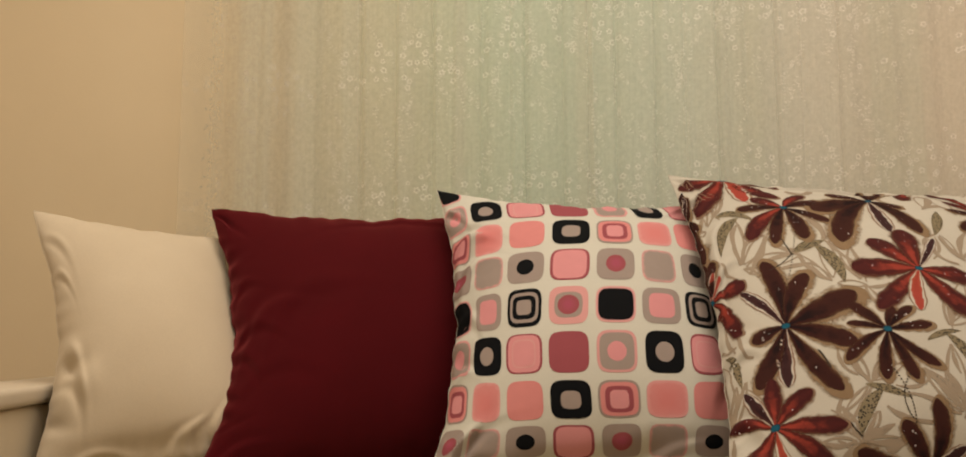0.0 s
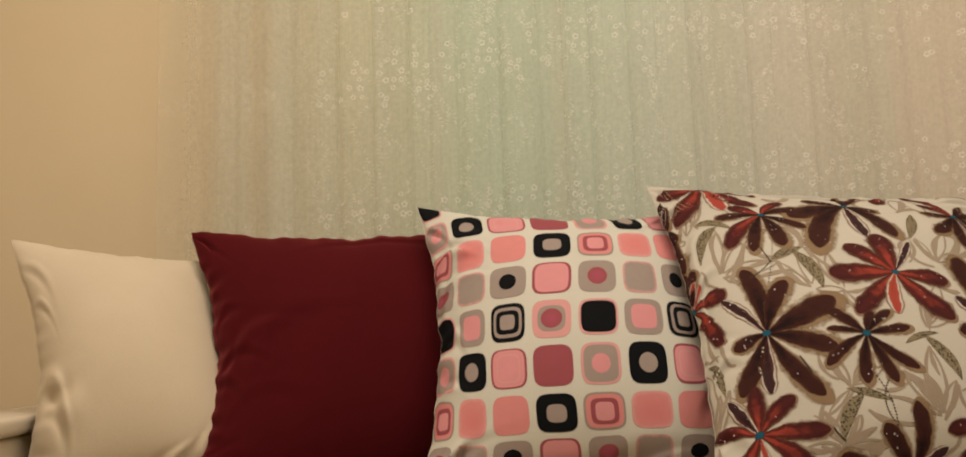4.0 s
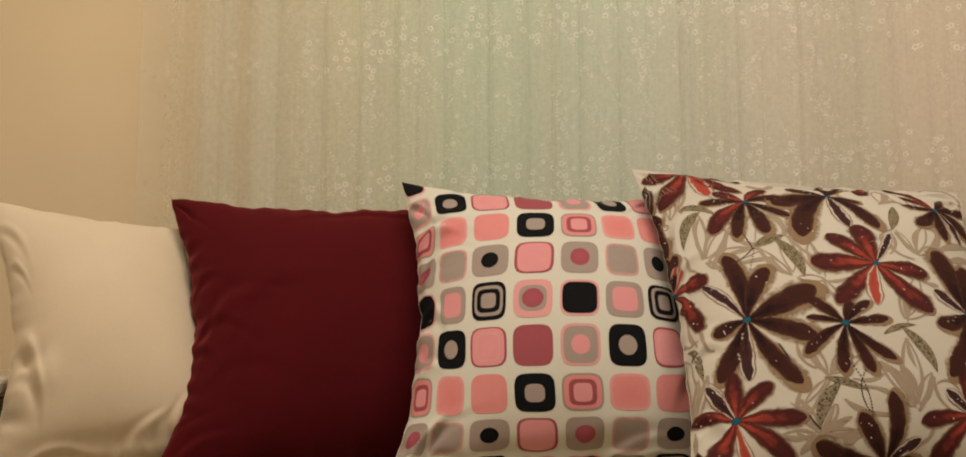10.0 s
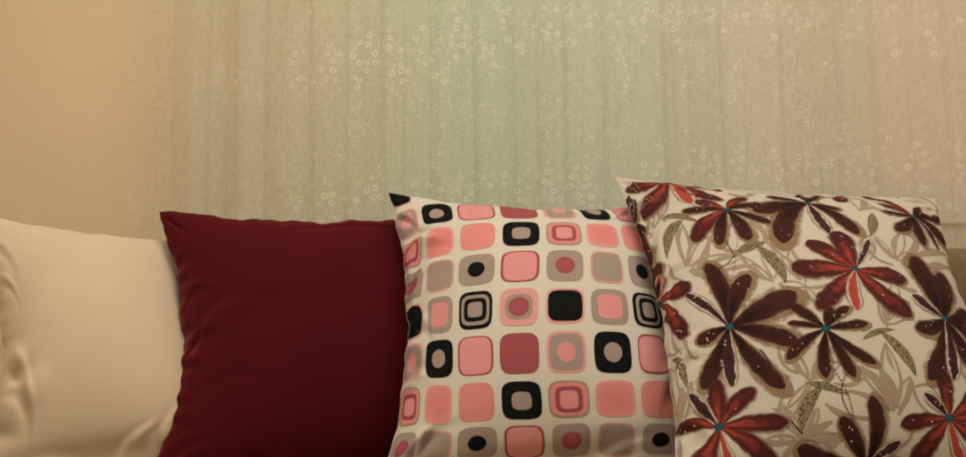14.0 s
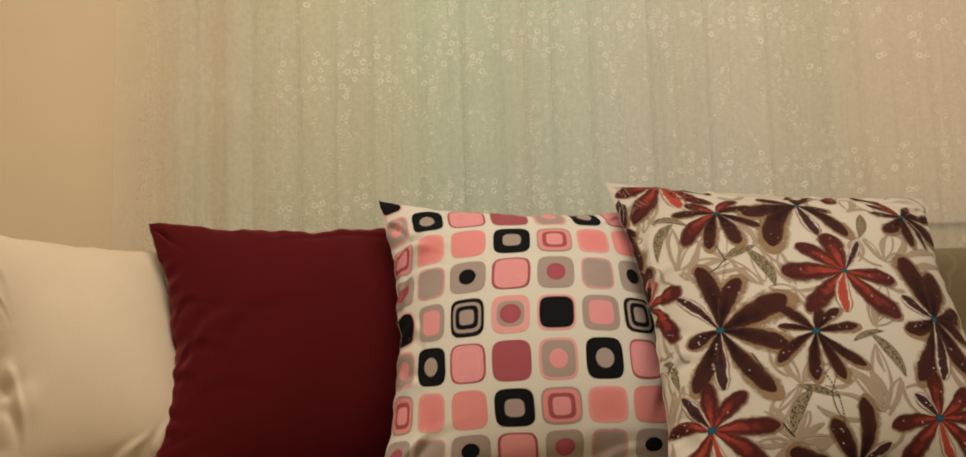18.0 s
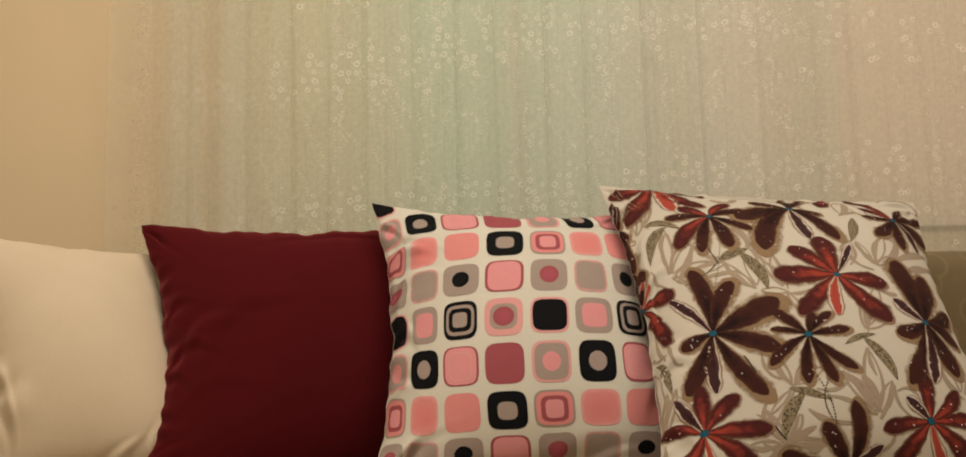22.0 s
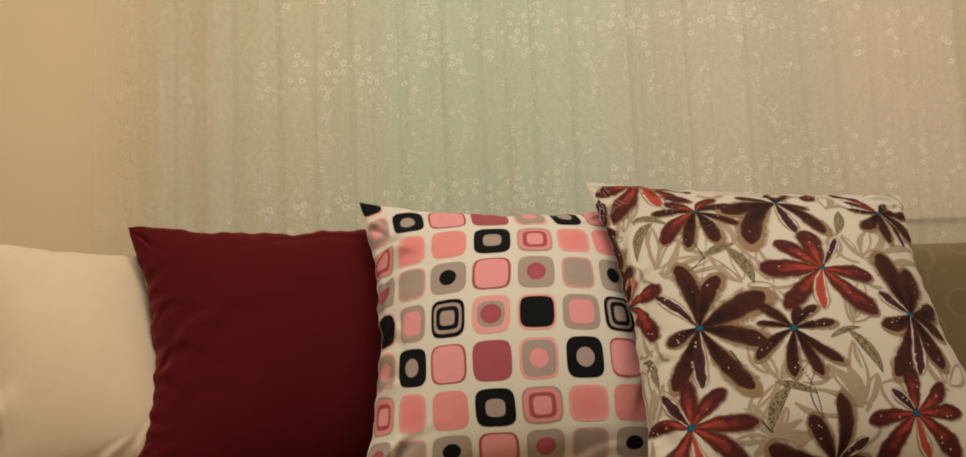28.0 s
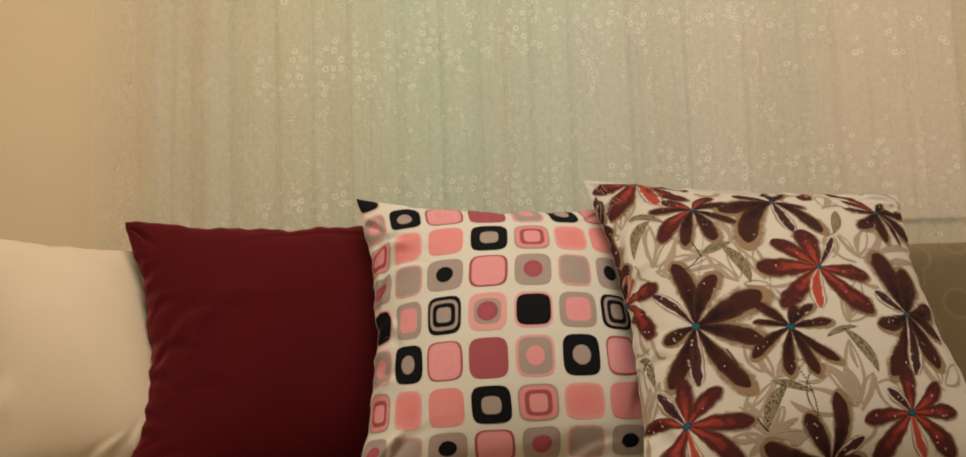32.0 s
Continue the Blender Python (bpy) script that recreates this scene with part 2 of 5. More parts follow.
class Cushion:
    """A stuffed square: four corners in the world, sagging edges, swelling faces and dents."""

    def __init__(self, corners, sags, front, back, low=0.25, dents=(), edge_waves=0.0, q=0.6, hold=0.7, blunt=(), creases=(), gathers=()):
        self.bl, self.br, self.tr, self.tl = [np.array(c, float) for c in corners]
        self.sags, self.front, self.back, self.low, self.dents, self.waves, self.q = sags, front, back, low, dents, edge_waves, q
        self.hold, self.blunt, self.creases, self.gathers = hold, blunt, creases, gathers
        ax = (self.br + self.tr - self.bl - self.tl) / 2
        up = (self.tl + self.tr - self.bl - self.br) / 2
        self.ax, self.up = ax / np.linalg.norm(ax), up / np.linalg.norm(up)
        n = np.cross(self.ax, self.up)
        self.n = n / np.linalg.norm(n)
        self.width, self.height = np.linalg.norm(ax), np.linalg.norm(up)

    def base(self, u, v):
        sb, sr, st, sl = self.sags
        U, V = u[..., None], v[..., None]
        bow = lambda w: (4 * w * (1 - w)) ** self.hold
        w = self.waves
        wave = lambda x, ph: w * (np.sin(23 * x + ph) + 0.7 * np.sin(41 * x + 2 * ph) + 0.5 * np.sin(97 * x + 3 * ph)) * bow(x)
        bottom = self.bl + (self.br - self.bl) * U + self.up * (sb * bow(U))
        top = self.tl + (self.tr - self.tl) * U - self.up * (st * bow(U))
        left = self.bl + (self.tl - self.bl) * V + self.ax * (sl * bow(V))
        right = self.br + (self.tr - self.br) * V - self.ax * (sr * bow(V))
        near = lambda d: np.exp(-d / 0.07)
        seam = self.up * (wave(U, 1.0) * near(V) - wave(U, 2.1) * near(1 - V)) + self.ax * (wave(V, 3.7) * near(U) - wave(V, 5.2) * near(1 - U))
        flat = (1 - U) * (1 - V) * self.bl + U * (1 - V) * self.br + U * V * self.tr + (1 - U) * V * self.tl
        return (1 - V) * bottom + V * top + (1 - U) * left + U * right - flat + seam

    def at(self, s, t, side=1, lift=0.0):
        """Points of the front (side 1) or back (-1) at cloth coordinates s, t in 0..1."""
        s, t = np.clip(np.asarray(s, float), 0, 1), np.clip(np.asarray(t, float), 0, 1)
        p = self._raw(s, t, side)
        if lift:
            e = 2e-3
            s0, s1, t0, t1 = np.clip(s - e, 0, 1), np.clip(s + e, 0, 1), np.clip(t - e, 0, 1), np.clip(t + e, 0, 1)
            n = np.cross(self._raw(s1, t, side) - self._raw(s0, t, side), self._raw(s, t1, side) - self._raw(s, t0, side))
            n /= np.linalg.norm(n, axis=-1, keepdims=True) + 1e-12
            p = p + n * lift * side
        return p

    def _raw(self, s, t, side):
        u, v = swell(s), swell(t)
        full = np.maximum(16 * u * (1 - u) * v * (1 - v), 0) ** self.q
        h = (self.front if side > 0 else self.back) * full * (1 + self.low * (1 - 2 * v))
        if side > 0:
            for ds, dt, ls, lt, turn, amp in self.dents:
                a = np.radians(turn)
                x, y = (s - ds) * np.cos(a) + (t - dt) * np.sin(a), -(s - ds) * np.sin(a) + (t - dt) * np.cos(a)
                h = h + amp * np.exp(-(x / ls) ** 2 - (y / lt) ** 2) * np.minimum(1, 12 * full)
            for ds, dt, ls, lt, turn, amp in self.creases:
                # a fold: a ridge on one side of the line, a furrow on the other, bending a little along it
                a = np.radians(turn)
                x, y = (s - ds) * np.cos(a) + (t - dt) * np.sin(a), -(s - ds) * np.sin(a) + (t - dt) * np.cos(a)
                y = (y + 0.35 * x * x / ls) / lt
                h = h + amp * 2.3 * y * np.exp(-(x / ls) ** 2 - y * y) * np.minimum(1, 8 * full)
            for edge, count, amp, reach, lo, hi, phase in self.gathers:
                # puckers that run in from a seam and die out
                w, d = {"left": (t, s), "right": (t, 1 - s), "bottom": (s, t), "top": (s, 1 - t)}[edge]
                far = reach * (0.65 + 0.5 * np.sin(9.7 * w * count / 6 + phase))
                lean = w + 0.25 * d * np.sin(5 * w + phase)
                pucker = np.sin(2 * np.pi * count * lean + 1.7 * np.sin(11 * w + 2 * phase)) * (0.6 + 0.4 * np.sin(17 * w + 3 * phase))
                span = np.clip((w - lo) / 0.05, 0, 1) * np.clip((hi - w) / 0.05, 0, 1)
                h = h + amp * pucker * span * np.exp(-(d / far) ** 2) * (1 - np.exp(-d / 0.010))
        p = self.base(u, v) + self.n * (side * h)[..., None]
        for cu, cv, depth, reach in self.blunt:
            d = np.hypot((u - cu) * self.width, (v - cv) * self.height)
            pull = (depth * np.exp(-(d / reach) ** 2))[..., None]
            p = p + pull * (self.ax * (1 - 2 * cu) + self.up * (1 - 2 * cv)) * 0.7
        return p


# corners: bottom left, bottom right, top right, top left; sags: bottom, right, top, left
WHITE = Cushion([(-0.665, 1.375, 0.412), (-0.333, 1.490, 0.412), (-0.484, 1.672, 0.798), (-0.748, 1.50, 0.828)],
                (0.0, 0.008, 0.008, 0.036), 0.085, 0.018, hold=1.4, edge_waves=0.0012,
                dents=[(0.10, 0.385, 0.10, 0.030, 14, -0.010), (0.10, 0.31, 0.12, 0.055, 6, 0.006), (0.22, 0.355, 0.05, 0.06, 30, 0.006), (0.06, 0.22, 0.10, 0.03, -12, -0.007),
                       (0.45, 0.10, 0.3, 0.05, 4, -0.006)],
                creases=[(0.105, 0.415, 0.085, 0.030, -28, 0.009), (0.15, 0.335, 0.09, 0.028, -30, 0.006), (0.11, 0.79, 0.08, 0.035, -38, 0.0025), (0.07, 0.66, 0.06, 0.02, -20, 0.003),
                         (0.52, 0.10, 0.10, 0.024, 72, -0.0035), (0.585, 0.12, 0.09, 0.020, 78, 0.0025), (0.66, 0.16, 0.09, 0.022, 84, -0.003), (0.28, 0.06, 0.10, 0.03, 18, 0.004)],
                gathers=[("left", 9, 0.0012, 0.10, 0.05, 0.95, 0.4), ("bottom", 8, 0.0030, 0.07, 0.3, 0.98, 1.7), ("right", 6, 0.0012, 0.06, 0.05, 0.9, 2.9)])
RED = Cushion([(-0.425, 1.395, 0.410), (0.065, 1.56, 0.410), (0.045, 1.715, 0.852), (-0.505, 1.660, 0.856)],
              (0.001, 0.02, 0.024, 0.046), 0.085, 0.05, edge_waves=0.0026, hold=1.05, blunt=[(0, 1, 0.008, 0.016), (1, 1, 0.008, 0.018), (0, 0, -0.012, 0.030)],
              dents=[(0.07, 0.88, 0.10, 0.02, -50, -0.004), (0.08, 0.2, 0.08, 0.015, 12, -0.0024), (0.90, 0.86, 0.08, 0.03, 42, -0.0024), (0.75, 0.80, 0.22, 0.14, 0, 0.004)],
              creases=[(0.10, 0.475, 0.10, 0.020, 14, 0.0033), (0.16, 0.53, 0.13, 0.026, 30, -0.0026), (0.08, 0.40, 0.08, 0.018, -12, 0.0029), (0.07, 0.60, 0.07, 0.018, 24, 0.0026),
                       (0.05, 0.895, 0.07, 0.022, -58, -0.0039), (0.30, 0.55, 0.16, 0.035, 34, 0.0018), (0.10, 0.10, 0.10, 0.03, 40, -0.0026), (0.22, 0.36, 0.13, 0.03, 12, 0.0013),
                       (0.60, 0.93, 0.16, 0.03, -4, 0.0013)],
              gathers=[("left", 17, 0.0032, 0.075, 0.06, 0.90, 0.9), ("top", 9, 0.0018, 0.06, 0.05, 0.95, 2.2), ("right", 10, 0.0022, 0.06, 0.08, 0.92, 1.1)])
GEO = Cushion([(-0.078, 1.338, 0.410), (0.430, 1.375, 0.410), (0.405, 1.655, 0.858), (-0.084, 1.645, 0.884)],
              (0.001, 0.02, 0.027, 0.037), 0.10, 0.05, edge_waves=0.0020, hold=0.95, blunt=[(0, 0, -0.014, 0.030)],
              dents=[(0.16, 0.76, 0.10, 0.035, 24, 0.006), (0.16, 0.14, 0.1, 0.02, 60, -0.005), (0.30, 0.86, 0.16, 0.05, 12, -0.004), (0.62, 0.90, 0.14, 0.04, -10, 0.003),
                     (0.45, 0.06, 0.20, 0.03, 3, -0.005)],
              creases=[(0.09, 0.715, 0.10, 0.026, 20, -0.0085), (0.08, 0.615, 0.09, 0.022, 34, -0.0080), (0.17, 0.70, 0.09, 0.030, 16, 0.0045), (0.05, 0.825, 0.06, 0.020, -18, 0.0060),
                       (0.06, 0.47, 0.06, 0.018, -6, 0.0050), (0.06, 0.35, 0.06, 0.018, 12, -0.0050), (0.10, 0.10, 0.10, 0.030, 62, 0.0090), (0.14, 0.045, 0.12, 0.022, 10, -0.0060),
                       (0.60, 0.13, 0.10, 0.040, 28, 0.0018), (0.60, 0.06, 0.10, 0.022, 50, -0.0020), (0.86, 0.30, 0.08, 0.03, 20, 0.0045), (0.70, 0.035, 0.12, 0.018, 4, 0.0015),
                       (0.85, 0.93, 0.09, 0.02, 18, 0.003)],
              gathers=[("left", 13, 0.0042, 0.070, 0.04, 0.93, 0.2), ("bottom", 11, 0.0022, 0.05, 0.06, 0.94, 1.3), ("top", 10, 0.0026, 0.05, 0.05, 0.95, 2.5), ("right", 12, 0.0034, 0.06, 0.05, 0.95, 0.7)])
FLORAL = Cushion([(0.314, 1.18, 0.412), (0.862, 1.235, 0.412), (0.953, 1.640, 0.871), (0.342, 1.650, 0.911)],
                 (0.004, 0.036, 0.023, 0.030), 0.095, 0.04, low=0.4, edge_waves=0.0020, hold=1.1, blunt=[(1, 1, 0.010, 0.026)],
                 dents=[(0.25, 0.93, 0.20, 0.03, -6, 0.004), (0.60, 0.95, 0.22, 0.025, 4, -0.004), (0.09, 0.15, 0.05, 0.03, -30, -0.006),
                        (0.35, 0.25, 0.22, 0.06, 20, -0.003), (0.75, 0.55, 0.10, 0.25, 15, 0.003), (0.93, 0.40, 0.04, 0.10, 10, -0.004)],
                 creases=[(0.045, 0.80, 0.06, 0.020, 52, 0.0055), (0.05, 0.66, 0.06, 0.018, 58, -0.0060), (0.06, 0.55, 0.06, 0.016, 40, 0.0060), (0.05, 0.40, 0.06, 0.018, 24, -0.0060),
                          (0.06, 0.36, 0.05, 0.014, 14, 0.0050), (0.05, 0.22, 0.06, 0.016, -8, -0.0050), (0.94, 0.86, 0.06, 0.022, -40, 0.0050), (0.90, 0.94, 0.08, 0.02, -14, 0.0045),
                          (0.05, 0.945, 0.05, 0.016, -46, 0.0060), (0.48, 0.965, 0.16, 0.014, 2, 0.0030)],
                 gathers=[("left", 15, 0.0050, 0.060, 0.04, 0.96, 1.9), ("top", 15, 0.0034, 0.045, 0.04, 0.97, 0.6), ("right", 13, 0.0034, 0.05, 0.05, 0.96, 2.7), ("bottom", 10, 0.003, 0.05, 0.05, 0.95, 0.1)])


# ---- the room ---------------------------------------------------------------
def setting(name, lo, hi, material, label, bevel=0.0):
    return tagged(mesh_object(name, box_mesh(lo, hi, bevel), material, smooth=False), label, name.split("_")[0], kind="structure")


BACK, LEFT, RIGHT, FRONT, TOP = 2.03, -1.75, 3.0, -3.2, 2.60
SILL, HEAD, WIN_L, WIN_R = 0.862, 2.15, -0.43, 1.32

bm = bmesh.new()
box(bm, (LEFT, BACK, 0), (WIN_L, BACK + 0.2, TOP))
box(bm, (WIN_R, BACK, 0), (RIGHT, BACK + 0.2, TOP))
box(bm, (WIN_L, BACK, 0), (WIN_R, BACK + 0.2, SILL))
box(bm, (WIN_L, BACK, HEAD), (WIN_R, BACK + 0.2, TOP))
tagged(mesh_object("wall_back", bm, wall_paint, smooth=False), "tan painted wall with a window opening", "wall", kind="structure")
setting("wall_left", (LEFT - 0.15, FRONT, 0), (LEFT, BACK + 0.2, TOP), wall_paint, "tan painted side wall")
setting("wall_right", (RIGHT, FRONT, 0), (RIGHT + 0.15, BACK + 0.2, TOP), wall_paint, "tan painted side wall")
setting("wall_front", (LEFT - 0.15, FRONT - 0.15, 0), (RIGHT + 0.15, FRONT, TOP), wall_paint, "tan painted wall behind the camera")
setting("floor", (LEFT - 0.15, FRONT - 0.15, -0.1), (RIGHT + 0.15, BACK + 0.2, 0), floor_wood, "brown wooden floor of the room")
setting("ceiling", (LEFT - 0.15, FRONT - 0.15, TOP), (RIGHT + 0.15, BACK + 0.2, TOP + 0.1), ceiling_paint, "white painted ceiling of the room")

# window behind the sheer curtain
# lens colour shading painted into the blind: sand through pale green to rose-beige
lens_tint = Nodes("blind_cloth")
vec = lens_tint.coords()
along = lens_tint.math("ADD", lens_tint.add("ShaderNodeSeparateXYZ", Vector=vec).outputs[0], lens_tint.math("MULTIPLY", lens_tint.math("SUBTRACT", lens_tint.noise(2.5, 3.0, vec), 0.5), 0.25))
along = lens_tint.math("DIVIDE", lens_tint.math("ADD", along, 0.83), 1.75)
tint = lens_tint.ramp(along, [(0.0, rgb(0.74, 0.65, 0.47)), (0.13, rgb(0.77, 0.77, 0.59)), (0.28, rgb(0.64, 0.82, 0.70)), (0.48, rgb(0.70, 0.81, 0.75)), (0.66, rgb(0.82, 0.79, 0.75)), (0.85, rgb(0.88, 0.74, 0.65))])
blind_cloth = lens_tint.finish(lens_tint.mix(lens_tint.math("MULTIPLY", lens_tint.noise(3.0, 4.0, vec), 0.2), tint, rgb(0.70, 0.70, 0.60)), 0.92, lens_tint.bump(weave(lens_tint, 90.0, vec), 0.1, 0.0012))
window = thing("window_1", "window closed by a pale green blind behind a sheer curtain", "window", (0.4, BACK + 0.1, SILL), kind="structure")


def in_window(name, lo, hi, material, bevel=0.004):
    o = Vector(window.location)
    return part(name, box_mesh(Vector(lo) - o, Vector(hi) - o, bevel), material, window, smooth=False)


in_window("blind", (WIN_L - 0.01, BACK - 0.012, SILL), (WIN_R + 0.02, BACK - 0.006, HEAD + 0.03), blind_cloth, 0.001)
in_window("window_frame", (WIN_L + 0.002, BACK + 0.09, SILL + 0.002), (WIN_R - 0.002, BACK + 0.13, HEAD - 0.002), white_paint)

# ---- curtain ----------------------------------------------------------------
sheer = Nodes("sheer_cloth")
vec = sheer.coords()
drawn = sheer.add("ShaderNodeMapping", Vector=vec)
drawn.inputs["Scale"].default_value = (1.0, 1.0, 0.03)
threads = sheer.noise(170.0, 3.0, drawn.outputs[0])
mesh_spots = sheer.noise(95.0, 3.0, vec, 0.7)
tone = sheer.noise(14.0, 4.0, vec)
body = sheer.add("ShaderNodeBsdfDiffuse", Color=sheer.mix(tone, rgb(0.82, 0.845, 0.77), rgb(0.88, 0.90, 0.83)), Roughness=0.9)
glow = sheer.add("ShaderNodeBsdfTranslucent", Color=rgb(0.86, 0.83, 0.76))
clear = sheer.add("ShaderNodeBsdfTransparent", Color=rgb(1, 1, 1))
cloth_part = sheer.add("ShaderNodeMixShader", i0=0.3, i1=body.outputs[0], i2=glow.outputs[0])
cover = sheer.math("ADD", 0.30, sheer.math("ADD", sheer.math("MULTIPLY", threads, 0.12), sheer.math("MULTIPLY", mesh_spots, 0.26)))
side = sheer.add("ShaderNodeMapRange", Value=sheer.add("ShaderNodeSeparateXYZ", Vector=vec).outputs[0])
for key, value in (("From Min", -1.27), ("From Max", -1.05), ("To Min", 0.35), ("To Max", 1.0)):
    side.inputs[key].default_value = value
whole = sheer.add("ShaderNodeMixShader", i0=sheer.math("MULTIPLY", cover, side.outputs[0]), i1=clear.outputs[0], i2=cloth_part.outputs[0])
sheer.tree.links.new(whole.outputs[0], sheer.out.inputs[0])
sheer_cloth = sheer.mat
thread = Nodes("white_embroidery")
vec = thread.coords()
silk = thread.add("ShaderNodeBsdfPrincipled", Base_Color=thread.mix(thread.noise(300.0, 2.0, vec), rgb(0.88, 0.88, 0.82), rgb(0.93, 0.93, 0.88)), Roughness=0.7, Sheen_Weight=0.2)
gap = thread.add("ShaderNodeBsdfTransparent")
hem = thread.add("ShaderNodeMapRange", Value=thread.add("ShaderNodeSeparateXYZ", Vector=vec).outputs[0])
for key, value in (("From Min", -1.27), ("From Max", -0.85), ("To Min", 0.25), ("To Max", 1.0)):
    hem.inputs[key].default_value = value
filled = thread.math("MULTIPLY", thread.math("ADD", 0.34, thread.math("MULTIPLY", thread.noise(240.0, 2.0, vec), 0.6)), hem.outputs[0])
worked = thread.add("ShaderNodeMixShader", i0=filled, i1=gap.outputs[0], i2=silk.outputs[0])
thread.tree.links.new(worked.outputs[0], thread.out.inputs[0])
stitch = thread.mat

HANG, CUR_L, CUR_R, CUR_TOP, CUR_LOW = 1.945, -0.661, 1.95, 2.42, 0.06
# the pleats' dark creases, along the wall
CREASES = [-0.649, -0.627, -0.564, -0.493, -0.456, -0.383, -0.301, -0.264, -0.193, -0.108, -0.065, 0.000, 0.057, 0.093, 0.177, 0.239, 0.297, 0.383, 0.442, 0.516, 0.584, 0.654, 0.706, 0.788, 0.877, 0.938, 1.023, 1.096, 1.185, 1.259, 1.339, 1.419, 1.499, 1.579, 1.659, 1.739, 1.819]
FOLDS = [-0.264, -0.193, -0.108, 0.000, 0.093, 0.177, 0.297, 0.383, 0.516, 0.654, 0.788]


def hang(x, z):
    """Depth of the hanging cloth at x, z."""
    x, z = np.asarray(x, float), np.asarray(z, float)
    y = HANG + 0.004 * np.sin(31 * x + 0.6 * z) + 0.0028 * np.sin(67 * x + 1.3 + 0.4 * z) + 0.002 * np.sin(151 * x + 0.5 * z)
    for i, c in enumerate(CREASES):
        slack = 2.6 if c < -0.30 or c > 0.80 else 1.0
        d = (x - c - 0.004 * np.sin(2.1 * z + i)) / (slack * (0.0042 + 0.0012 * (i % 3)))
        y = y + (0.0075 if slack > 1 else 0.0105) * (0.6 + 0.25 * np.sin(3 * i)) * np.exp(-d * d) - 0.0028 * np.exp(-((d - 2.2) / 1.6) ** 2)
    for i, c in enumerate(FOLDS):
        d = (x - c + 0.0025 * np.sin(1.7 * z + 2 * i)) / 0.0036
        y = y + 0.008 * np.exp(-d * d)
    return y


curtain = thing("sheer_curtain", "white sheer curtain with embroidered small flowers, hanging in pleats", "curtain", (0.6, HANG, CUR_LOW))
nx, nz = 1700, 36
xs, zs = np.linspace(CUR_L, CUR_R, nx), np.linspace(CUR_LOW, CUR_TOP, nz)
X, Z = np.meshgrid(xs, zs)
verts = np.stack([X, hang(X, Z), Z], -1).reshape(-1, 3) - np.array(curtain.location)
faces = [(j * nx + i, j * nx + i + 1, (j + 1) * nx + i + 1, (j + 1) * nx + i) for j in range(nz - 1) for i in range(nx - 1)]
data_mesh("cloth", verts, faces, sheer_cloth, curtain)

# places where the cloth folds over itself: left, right
for left, right in [(-0.535, -0.462), (-0.405, -0.345), (-0.31, -0.275), (-0.19, -0.15), (-0.06, -0.035), (0.21, 0.25), (0.56, 0.62), (0.86, 0.97)]:
    fx, fz = np.meshgrid(np.linspace(left, right, 26), zs)
    edge = np.minimum(fx - left, right - fx) / (right - left)
    fy = hang(fx, fz) + 0.0025 + 0.004 * np.sqrt(np.maximum(edge, 0))
    fx = fx + 0.006 * np.sin(1.9 * fz + 40 * left)
    quads = [(j * 26 + i, j * 26 + i + 1, (j + 1) * 26 + i + 1, (j + 1) * 26 + i) for j in range(nz - 1) for i in range(25)]
    data_mesh("pleat", np.stack([fx, fy, fz], -1).reshape(-1, 3) - np.array(curtain.location), quads, sheer_cloth, curtain)

# embroidered flowers, along the wall and up
UPPER_A = [(-0.604, 1.179), (-0.605, 1.163), (-0.518, 1.192), (-0.518, 1.176), (-0.528, 1.147), (-0.522, 1.124), (-0.461, 1.206), (-0.448, 1.188), (-0.460, 1.157), (-0.452, 1.134), (-0.380, 1.143), (-0.654, 1.172), (-0.410, 1.185), (-0.300, 1.235), (-0.304, 1.215), (-0.291, 1.181), (-0.307, 1.164), (-0.226, 1.256), (-0.231, 1.236), (-0.241, 1.200), (-0.217, 1.199), (-0.233, 1.178), (-0.139, 1.278), (-0.141, 1.257), (-0.175, 1.233), (-0.145, 1.198), (-0.172, 1.184), (-0.165, 1.162), (-0.126, 1.237), (-0.161, 1.217), (-0.088, 1.194), (-0.070, 1.246), (-0.069, 1.197), (-0.064, 1.174), (-0.096, 1.250), (-0.023, 1.296), (-0.023, 1.243), (-0.016, 1.216), (0.014, 1.269), (0.010, 1.248), (0.007, 1.192)]
UPPER_B = [(0.058, 1.317), (0.054, 1.297), (0.070, 1.278), (0.067, 1.258), (0.052, 1.233), (0.103, 1.286), (0.101, 1.265), (0.116, 1.247), (0.129, 1.237), (0.113, 1.230), (0.136, 1.213), (0.163, 1.334), (0.159, 1.313), (0.169, 1.272), (0.199, 1.244), (0.202, 1.260), (0.251, 1.346), (0.246, 1.325), (0.264, 1.307), (0.259, 1.286), (0.232, 1.284), (0.281, 1.287), (0.240, 1.256), (0.279, 1.342), (0.287, 1.262), (0.305, 1.323), (0.315, 1.263), (0.351, 1.305), (0.354, 1.325), (0.404, 1.330), (0.420, 1.313), (0.405, 1.274), (0.415, 1.250), (0.483, 1.340), (0.477, 1.320), (0.454, 1.312), (0.541, 1.351), (0.558, 1.337), (0.525, 1.313), (0.542, 1.297), (0.552, 1.271), (0.597, 1.341), (0.623, 1.348), (0.630, 1.324), (0.685, 1.325), (0.663, 1.297), (0.710, 1.331)]
